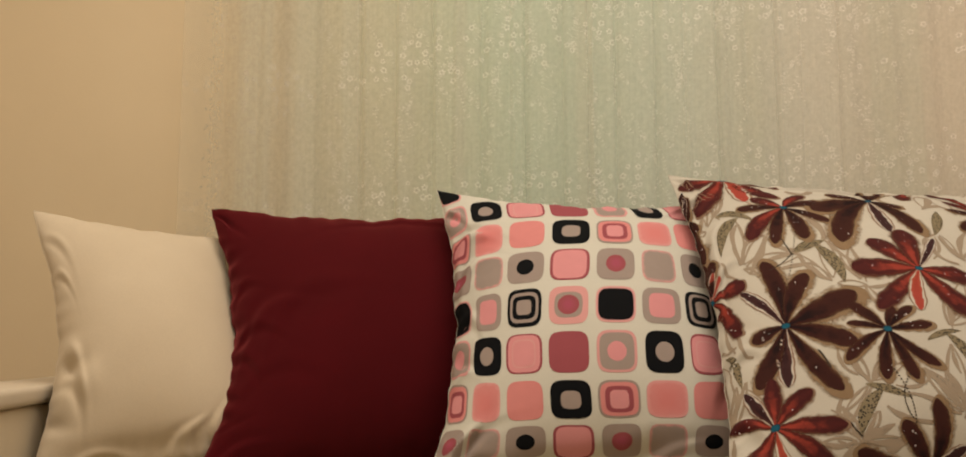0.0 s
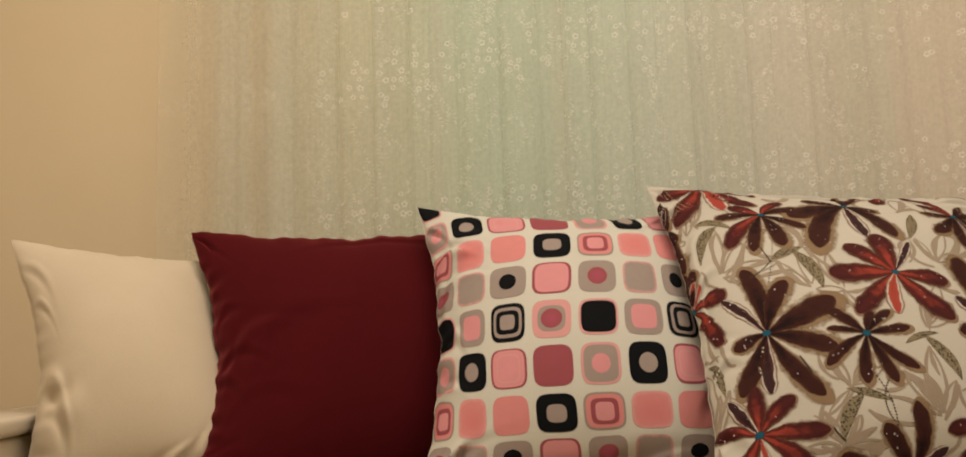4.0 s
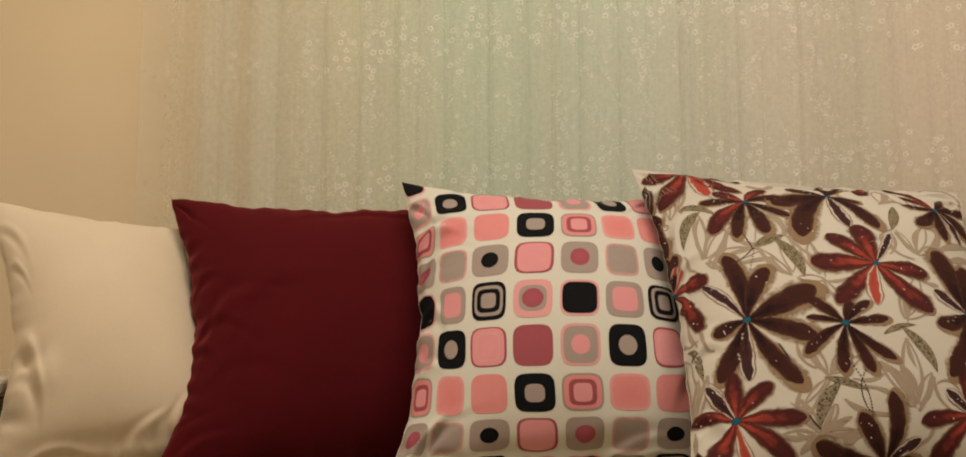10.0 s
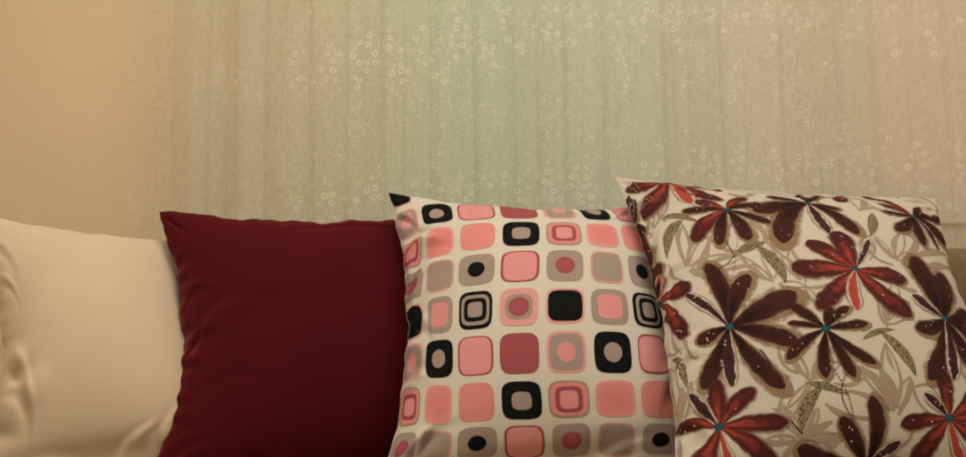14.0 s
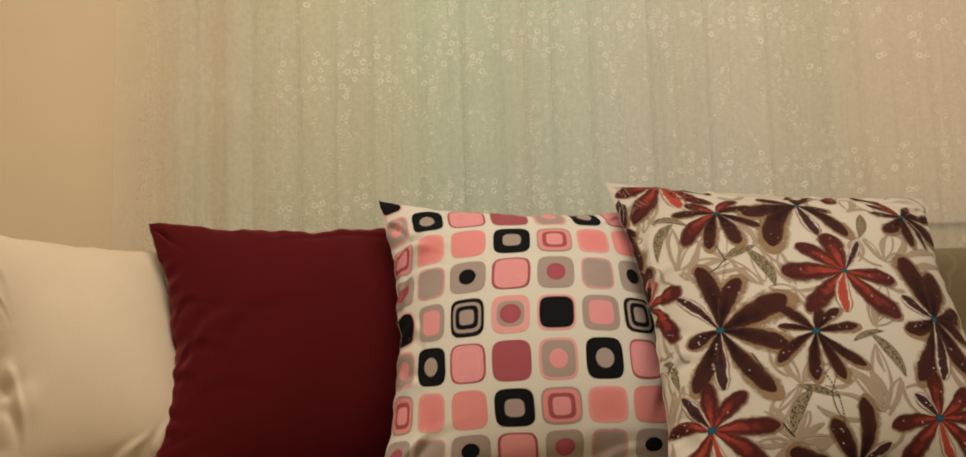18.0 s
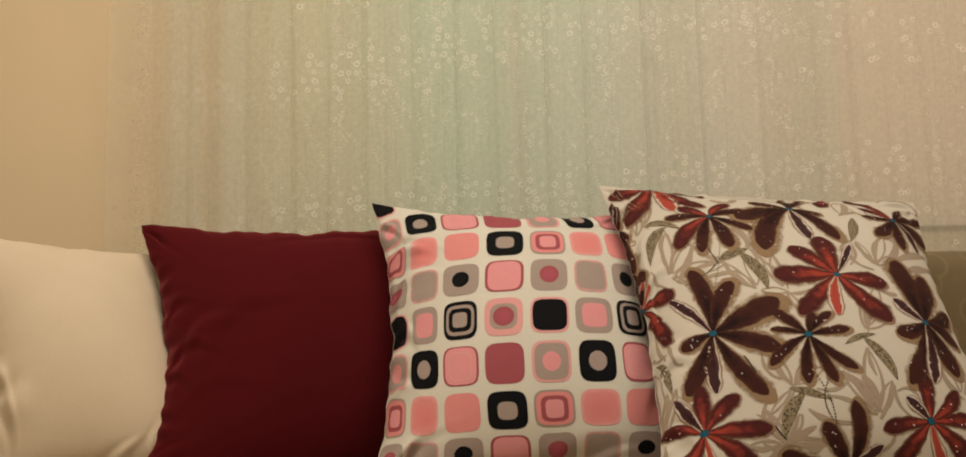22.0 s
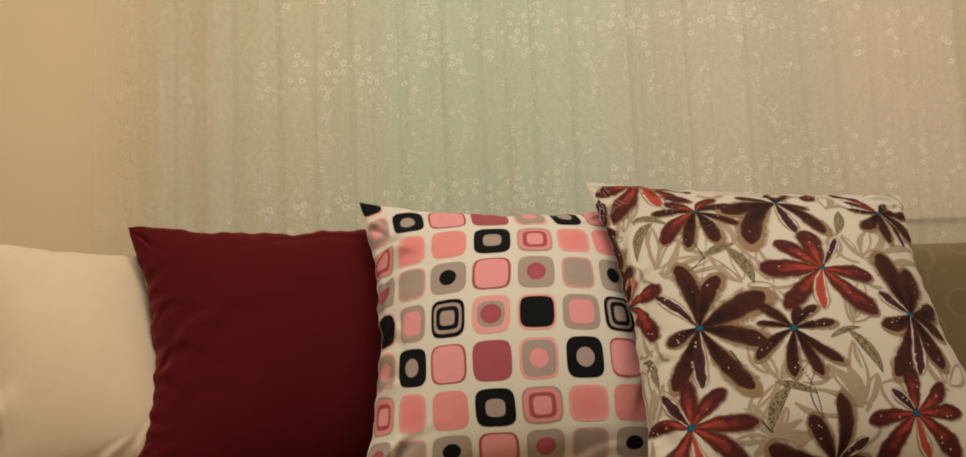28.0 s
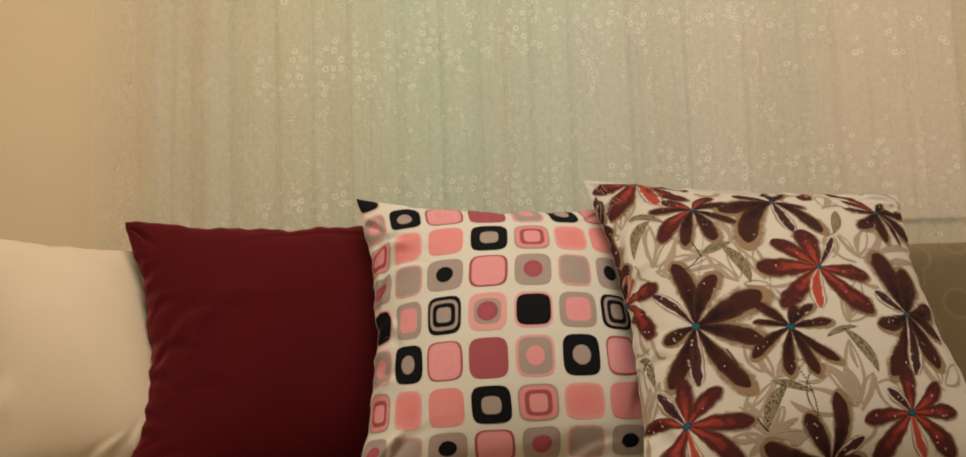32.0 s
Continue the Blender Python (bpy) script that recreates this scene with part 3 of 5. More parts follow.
HEM_A = [(-0.644, 0.894), (-0.620, 0.905), (-0.378, 0.898), (-0.306, 0.910), (-0.290, 0.915), (-0.294, 0.895), (-0.234, 0.919), (-0.217, 0.924), (-0.220, 0.904), (-0.190, 0.917), (-0.166, 0.912), (-0.143, 0.932), (-0.126, 0.938), (-0.129, 0.917), (-0.039, 0.944), (-0.010, 0.944), (0.016, 0.934), (0.061, 0.960), (0.058, 0.938), (0.101, 0.944), (0.125, 0.941), (0.157, 0.965), (0.154, 0.944), (0.188, 0.953), (0.184, 0.930), (0.232, 0.964), (0.251, 0.973), (0.247, 0.949), (0.265, 0.930), (0.261, 0.910), (0.233, 0.910), (0.278, 0.912), (0.304, 0.962), (0.300, 0.940), (0.346, 0.916), (0.318, 0.919), (0.338, 0.982), (0.336, 0.959)]
HEM_B = [(0.468, 0.990), (0.464, 0.968), (0.502, 0.986), (0.550, 0.975), (0.573, 0.983), (0.597, 0.979), (0.631, 1.003), (0.599, 1.006), (0.616, 0.960), (0.634, 0.950), (0.666, 0.994), (0.682, 0.976), (0.687, 0.999), (0.671, 0.956), (0.756, 1.344), (0.800, 1.338), (0.813, 1.316), (0.761, 1.020), (0.841, 1.013), (0.818, 1.004), (0.840, 0.989), (0.768, 0.957), (0.823, 0.946), (0.855, 0.947), (0.746, 0.974), (0.779, 0.930), (0.930, 0.992), (0.927, 0.969), (0.911, 1.042), (0.972, 1.022), (0.979, 0.963), (1.021, 1.000), (1.084, 1.024), (1.106, 1.010), (1.086, 0.963), (1.098, 0.932), (1.163, 1.033), (1.191, 1.008), (1.186, 0.984), (1.246, 1.022), (1.238, 0.945), (1.030, 0.979), (0.987, 0.934), (0.953, 0.973), (1.032, 1.050)]


def embroidery(store, x, z, size, turn, lobes=5):
    """Five small lobes of thread round an open middle, on the hanging cloth."""
    n = 20
    a = np.linspace(0, 2 * np.pi, n, endpoint=False)
    r = size * (1 + 0.20 * np.cos(lobes * a + turn))
    k = len(store[0])
    for grow, lift in ((0.58, 0.0003), (0.85, 0.0009), (1.10, 0.0003)):
        px, pz = x + grow * r * np.cos(a), z + grow * r * np.sin(a)
        store[0].extend(np.stack([px, hang(px, pz) - lift, pz], 1) - np.array(curtain.location))
    for ring in (0, 1):
        for i in range(n):
            j = (i + 1) % n
            store[1].append((k + ring * n + i, k + ring * n + j, k + ring * n + n + j, k + ring * n + n + i))


leaf_x, leaf_z, leaf_r, leaf_l, leaf_turn = [], [], [], [], []


def thread_leaf(x, z, width, length, turn):
    for store, value in ((leaf_x, x), (leaf_z, z), (leaf_r, width), (leaf_l, length), (leaf_turn, turn)):
        store.append(value)


def sprig(x, z, steps):
    """A wandering stem of small stitched leaves in pairs, with a bud here and there."""
    way = rng.uniform(-0.6, 0.6)
    for _ in range(steps):
        way += rng.uniform(-0.5, 0.5) - 0.15 * way
        x, z = x + 0.008 * math.sin(way), z + 0.0085 * math.cos(way)
        for side in (-1, 1):
            if rng.random() < 0.8:
                tilt = way + side * rng.uniform(0.5, 1.0)
                thread_leaf(x + 0.003 * math.sin(tilt), z + 0.003 * math.cos(tilt), rng.uniform(0.0006, 0.0011), rng.uniform(0.0014, 0.0030), tilt)
        if rng.random() < 0.12:
            embroidery(buds, x + rng.uniform(-0.006, 0.006), z, rng.uniform(0.0022, 0.0034), rng.uniform(0, 6))


rng = random.Random(11)
rings, buds = ([], []), ([], [])
placed = UPPER_A + UPPER_B + HEM_A + HEM_B
for x, z in tuple(placed):
    embroidery(rings, x, z, rng.uniform(0.0052, 0.0064), rng.uniform(0, 6))
    # each flower stands in a small spray of others, none on top of another
    for _ in range(rng.choice((0, 1, 1, 2))):
        bx, bz = x + rng.uniform(-0.024, 0.024), z + rng.choice((-1, 1)) * rng.uniform(0.013, 0.028)
        if all(math.hypot(bx - fx, bz - fz) > 0.0125 for fx, fz in placed):
            placed.append((bx, bz))
            embroidery(buds, bx, bz, rng.uniform(0.0040, 0.0056), rng.uniform(0, 6))
for _ in range(150):
    embroidery(rings, rng.uniform(CUR_L + 0.02, CUR_R), rng.uniform(1.36, 2.3), rng.uniform(0.0052, 0.0064), rng.uniform(0, 6))
for _ in range(110):
    embroidery(rings, rng.uniform(0.75, CUR_R), rng.choice((rng.gauss(0.97, 0.05), rng.uniform(1.2, 1.36))), rng.uniform(0.0050, 0.0064), rng.uniform(0, 6))
for _ in range(120):
    embroidery(rings, rng.uniform(CUR_L + 0.02, CUR_R), rng.uniform(0.79, 0.90), rng.uniform(0.0045, 0.006), rng.uniform(0, 6))
# sprigs climb along the pleats, thickest over the middle of the window
for _ in range(620):
    x = rng.choice((rng.uniform(CUR_L + 0.02, CUR_R), rng.uniform(-0.35, 0.95)))
    sprig(x, rng.uniform(0.78, 1.65), rng.randint(5, 13))
n_leaf = len(leaf_x)
turns = np.linspace(0, 2 * np.pi, 6, endpoint=False)
lx, lz = np.array(leaf_r)[:, None] * np.cos(turns), np.array(leaf_l)[:, None] * np.sin(turns)
ct, st = np.cos(leaf_turn)[:, None], np.sin(leaf_turn)[:, None]
px, pz = np.array(leaf_x)[:, None] + lx * ct + lz * st, np.array(leaf_z)[:, None] - lx * st + lz * ct
leaf_verts = np.stack([px, hang(px, pz) - 0.0007, pz], -1).reshape(-1, 3) - np.array(curtain.location)
leaves = (leaf_verts, [tuple(range(6 * i, 6 * i + 6)) for i in range(n_leaf)])
tagged(data_mesh("flower_embroidery", *rings, stitch, curtain), "white thread flowers", kind="stuff")
tagged(data_mesh("bud_embroidery", *buds, stitch, curtain), "small white thread buds", kind="stuff")
tagged(data_mesh("leaf_embroidery", *leaves, stitch, curtain), "white thread leaves", kind="stuff")

# ---- sofa -------------------------------------------------------------------
damask = Nodes("circle_damask")
vec = damask.coords()
vor = damask.add("ShaderNodeTexVoronoi", Vector=vec, Scale=15.0)
vor.feature = "F1"
rings = damask.ramp(vor.outputs["Distance"], [(0.0, rgb(0, 0, 0)), (0.42, rgb(0.1, 0.1, 0.1)), (0.50, rgb(1, 1, 1)), (0.56, rgb(0.3, 0.3, 0.3))])
colour = damask.mix(rings, rgb(0.130, 0.094, 0.040), rgb(0.185, 0.140, 0.068))
circle_damask = damask.finish(colour, 0.75, damask.bump(damask.math("ADD", weave(damask, 220.0, vec), rings), 0.3, 0.002), Sheen_Weight=0.2)

sofa = thing("sofa", "cream upholstered sofa with a circle-patterned back, set under the window", "sofa", (0.45, 1.35, 0.0))
so = Vector(sofa.location)


def sofa_part(name, lo, hi, bevel, material, label=""):
    return part(name, box_mesh(Vector(lo) - so, Vector(hi) - so, bevel, 5), material, sofa, label)


sofa_part("seat_cushion", (-0.69, 0.86, 0.26), (1.70, 1.70, 0.408), 0.03, cream_shaded_cloth, "plain cream seat")
sofa_part("base", (-0.82, 0.90, 0.06), (1.84, 1.88, 0.258), 0.012, cream_shaded_cloth)
bm = box_mesh(Vector((-0.69, 1.66, 0.40)) - so, Vector((1.70, 1.86, 0.785)) - so, 0.05, 6)
for v in bm.verts:
    v.co.y += 0.09 * max(0, (v.co.z - 0.40) / 0.385) * (0.5 if v.co.y > 0.4 else 1.0)
part("backrest", bm, circle_damask, sofa, "olive-beige damask backrest with large circles")
for x0, x1 in ((-0.81, -0.69), (1.70, 1.82)):
    sofa_part("arm_side", (x0, 0.88, 0.20), (x1, 1.86, 0.515), 0.006, lit_cloth)
    sofa_part("arm_top", (x0 - 0.01, 0.87, 0.516), (x1 + 0.012, 1.87, 0.545), 0.010, white_paint, "white arm board")
for x in (-0.74, 1.74):
    for y in (0.96, 1.80):
        sofa_part("foot", (x - 0.03, y - 0.03, 0.0), (x + 0.03, y + 0.03, 0.06), 0.006, floor_wood)

# ---- printed pieces ---------------------------------------------------------
INK = {
    "pink": rgb(0.84, 0.36, 0.39), "coral": rgb(0.84, 0.32, 0.32), "plum": rgb(0.40, 0.100, 0.125), "grey": rgb(0.42, 0.345, 0.315),
    "black": rgb(0.004, 0.005, 0.007), "rose": rgb(0.84, 0.42, 0.42),
}
INK = {key: tuple(c * 0.78 for c in value[:3]) + (1.0,) for key, value in INK.items()}
INKS = {key: print_ink("ink_" + key, value) for key, value in INK.items()}
INKS["soft_pink"] = print_ink("ink_soft_pink", INK["coral"], soft=INK["rose"], edge=0.2, centre=rgb(0.62, 0.21, 0.21))
INKS["grey_halo"] = print_ink("ink_grey_halo", INK["grey"], soft=INK["rose"], edge=0.16)
INKS["plum_glow"] = print_ink("ink_plum_glow", INK["plum"], centre=rgb(0.34, 0.075, 0.12))


def patch(shape, origin, place, half, outline, lift, name, ink, parent, rings=7, count=40):
    """A flat printed shape laid on the swelling cloth; place(a, b) gives cloth coordinates round its middle."""
    ox, oy = blob_outline(outline, count)
    rr = np.linspace(0, 1, rings + 1)[1:]
    a = np.concatenate([[0.0], (rr[:, None] * ox).ravel()]) * half[0]
    b = np.concatenate([[0.0], (rr[:, None] * oy).ravel()]) * half[1]
    s, t = place(a, b)
    verts = shape.at(s, t, 1, lift) - origin
    faces = [(0, 1 + k, 1 + (k + 1) % count) for k in range(count)]
    for r in range(rings - 1):
        for k in range(count):
            m = (k + 1) % count
            p, q = 1 + r * count, 1 + (r + 1) * count
            faces.append((p + k, q + k, q + m, p + m))
    uv = np.zeros((len(verts), 2))
    uv[1:, 0] = np.repeat(rr, count)
    return data_mesh(name, verts, faces, INKS[ink] if isinstance(ink, str) else ink, parent, uv)


def geo_place(i, j):
    """Cloth coordinates of the printed lattice's column i and row j."""
    i, j = (i - 3) / 3, (j - 3) / 3
    terms = np.stack([i ** a * j ** b for a, b in GEO_TERMS])
    s = np.tensordot(np.array(GEO_S), terms, 1)
    t = np.tensordot(np.array(GEO_T), terms, 1)
    return s, t


GEO_TERMS = [(0, 0), (1, 0), (2, 0), (3, 0), (4, 0), (0, 1), (0, 2), (0, 3), (0, 4), (1, 1), (2, 1), (1, 2), (2, 2), (1, 3), (3, 1)]
GEO_S = [0.4157, 0.359, -0.0167, 0.0384, 0.0276, -0.0416, 0.0599, 0.0143, -0.0219, -0.0399, 0.0067, -0.0267, -0.0357, 0.0247, -0.0048]
GEO_T = [0.4715, 0.0043, 0.015, 0.0001, 0.0028, -0.3528, 0.0021, -0.0499, 0.0368, -0.0369, 0.032, 0.0269, -0.0347, -0.0022, 0.0004]
# the sixteen motifs of the repeat: layers of (outline, half size, ink)
MOTIF = {
    (0, 0): [("square", 0.425, "rose"), ("square", 0.37, "grey"), ("round", 0.20, "pink")],
    (0, 1): [("square", 0.425, "black"), ("round", 0.205, "grey")],
    (0, 2): [("square", 0.425, "plum"), ("square", 0.385, "pink"), ("square", 0.29, "rose"), ("square", 0.26, "pink")],
    (0, 3): [("square", 0.425, "plum")],
    (1, 0): [("square", 0.425, "grey"), ("square", 0.38, "coral"), ("square", 0.29, "plum"), ("square", 0.20, "pink")],
    (1, 1): [("square", 0.425, "soft_pink")],
    (1, 2): [("square", 0.425, "coral")],
    (1, 3): [("square", 0.425, "black"), ("soft", 0.205, "grey")],
    (2, 0): [("square", 0.425, "grey"), ("round", 0.225, "plum_glow")],
    (2, 1): [("square", 0.425, "grey_halo")],
    (2, 2): [("square", 0.425, "grey"), ("round", 0.205, "black")],
    (2, 3): [("square", 0.425, "plum"), ("square", 0.375, "pink")],
    (3, 0): [("square", 0.415, "rose"), ("square", 0.365, "black")],
    (3, 1): [("square", 0.425, "grey"), ("square", 0.285, "pink")],
    (3, 2): [("square", 0.425, "black"), ("square", 0.345, "grey"), ("square", 0.275, "black"), ("square", 0.175, "grey")],
    (3, 3): [("square", 0.425, "rose"), ("soft", 0.295, "grey"), ("round", 0.225, "plum_glow")],
}


def print_lattice(owner, shape):
    o = np.array(owner.location)
    for j in range(-1, 9):
        for i in range(-1, 8):
            s, t = geo_place(np.array([float(i)]), np.array([float(j)]))
            if not (-0.02 < s[0] < 1.02 and -0.09 < t[0] < 1.03):
                continue
            parent = owner
            for k, (outline, half, ink) in enumerate(MOTIF[j % 4, i % 4]):
                wob = 1 + 0.03 * math.sin(7.1 * i + 3.3 * j + k)
                piece = patch(shape, o, lambda a, b: geo_place(i + a, j + b), (half * wob, half * (2 - wob)), outline, 0.00045 + 0.00016 * k,
                              "printed_square" if k == 0 else ("printed_disc" if outline == "round" else "printed_inner_square"), ink, parent)
                if k == 0:
                    parent = piece


# ---- printed flowers ----------------------------------------------------------
def petal_ink(name, core, streak, rim, streak_width, tip_dark, white=False):
    """Watercolour petal. UV's x runs across (0 to 1), y from the flower's eye (0) to the tip (1)."""
    n = Nodes(name)
    vec = n.coords()
    uv = n.add("ShaderNodeSeparateXYZ", Vector=n.coords("UV"))
    across = n.math("MULTIPLY", n.math("ABSOLUTE", n.math("SUBTRACT", uv.outputs[0], 0.5)), 2.0)
    along = uv.outputs[1]
    rough = n.math("SUBTRACT", n.noise(190.0, 3.0, vec), 0.5)
    broad = n.math("SUBTRACT", n.noise(60.0, 3.0, vec), 0.5)
    a = n.math("ADD", across, n.math("ADD", n.math("MULTIPLY", rough, 0.2 if white else 0.45), n.math("MULTIPLY", broad, 0.7)))
    l = n.math("ADD", along, n.math("MULTIPLY", broad, 0.7))
    colour = n.mix(n.ramp(a, [(streak_width * 0.6, rgb(0, 0, 0)), (streak_width * 1.4, rgb(1, 1, 1))]), streak, core)
    colour = n.mix(n.math("MULTIPLY", n.ramp(l, [(0.20, rgb(0, 0, 0)), (0.52, rgb(1, 1, 1))]), 0.92), colour, tip_dark)
    colour = n.mix(n.ramp(a, [(0.70 if not white else 0.54, rgb(0, 0, 0)), (0.98 if not white else 0.66, rgb(1, 1, 1))]), colour, rim)
    if white:
        colour = n.mix(n.ramp(across, [(0.76, rgb(0, 0, 0)), (0.82, rgb(1, 1, 1))]), colour, rgb(0.26, 0.17, 0.12))
    colour = n.mix(n.math("MULTIPLY", n.noise(320.0, 2.0, vec), 0.3), colour, n.mix(0.55, colour, rgb(0, 0, 0)))
    b = n.add("ShaderNodeBsdfPrincipled", Base_Color=colour, Roughness=0.9, Specular_IOR_Level=0.15)
    clear = n.add("ShaderNodeBsdfTransparent")
    rag = n.ramp(n.math("ADD", across, n.math("MULTIPLY", rough, 0.3)), [(0.95 if white else 0.84, rgb(1, 1, 1)), (1.0, rgb(0, 0, 0))])
    whole = n.add("ShaderNodeMixShader", i0=rag, i1=clear.outputs[0], i2=b.outputs[0])
    n.tree.links.new(whole.outputs[0], n.out.inputs[0])
    return n.mat


PETAL = {
    "D": petal_ink("petal_dark", rgb(0.038, 0.0105, 0.0085), rgb(0.013, 0.005, 0.006), rgb(0.085, 0.038, 0.021), 0.38, rgb(0.046, 0.014, 0.011)),
    "R": petal_ink("petal_red", rgb(0.095, 0.016, 0.013), rgb(0.290, 0.044, 0.030), rgb(0.115, 0.045, 0.028), 0.34, rgb(0.055, 0.012, 0.013)),
    "S": petal_ink("petal_red_streak", rgb(0.36, 0.075, 0.045), rgb(0.32, 0.05, 0.032), rgb(0.55, 0.51, 0.45), 0.25, rgb(0.36, 0.06, 0.045), white=True),
    "W": petal_ink("petal_white_streak", rgb(0.07, 0.026, 0.024), rgb(0.025, 0.009, 0.012), rgb(0.56, 0.52, 0.47), 0.25, rgb(0.045, 0.018, 0.020), white=True),
}


def wash_ink(name, colour):
    """Thin watery ink that fades out at its rim."""
    n = Nodes(name)
    vec = n.coords()
    across = n.math("MULTIPLY", n.math("ABSOLUTE", n.math("SUBTRACT", n.add("ShaderNodeSeparateXYZ", Vector=n.coords("UV")).outputs[0], 0.5)), 2.0)
    b = n.add("ShaderNodeBsdfPrincipled", Base_Color=n.mix(n.noise(90.0, 3.0, vec), colour, tuple(c * 1.35 for c in colour[:3]) + (1.0,)), Roughness=0.9, Specular_IOR_Level=0.15)
    clear = n.add("ShaderNodeBsdfTransparent")
    fade = n.ramp(n.math("ADD", across, n.math("MULTIPLY", n.math("SUBTRACT", n.noise(150.0, 3.0, vec), 0.5), 0.6)), [(0.66, rgb(0.86, 0.86, 0.86)), (1.0, rgb(0, 0, 0))])
    whole = n.add("ShaderNodeMixShader", i0=fade, i1=clear.outputs[0], i2=b.outputs[0])
    n.tree.links.new(whole.outputs[0], n.out.inputs[0])
    return n.mat


WASH = {"D": wash_ink("wash_tan", rgb(0.215, 0.145, 0.085)), "R": wash_ink("wash_brown", rgb(0.215, 0.140, 0.095))}
eye_ink = print_ink("ink_flower_eye", rgb(0.010, 0.085, 0.14), soft=rgb(0.012, 0.032, 0.045), edge=0.35)
taupe_ink = print_ink("ink_taupe", rgb(0.32, 0.26, 0.20))
speck_ink = print_ink("ink_white_speck", rgb(0.80, 0.74, 0.74))
stem_ink = print_ink("ink_stem", rgb(0.045, 0.035, 0.028))
leaf = Nodes("ink_speckled_leaf")
leaf_vec = leaf.coords()
leaf_cells = leaf.add("ShaderNodeTexVoronoi", Vector=leaf_vec, Scale=300.0)
leaf_spots = leaf.ramp(leaf_cells.outputs["Distance"], [(0.36, rgb(0, 0, 0)), (0.46, rgb(1, 1, 1))])
leaf_ink = leaf.finish(leaf.mix(leaf_spots, rgb(0.022, 0.017, 0.012), leaf.mix(leaf.noise(40.0, 2.0, leaf_vec), rgb(0.17, 0.135, 0.075), rgb(0.25, 0.205, 0.13))), 0.9)


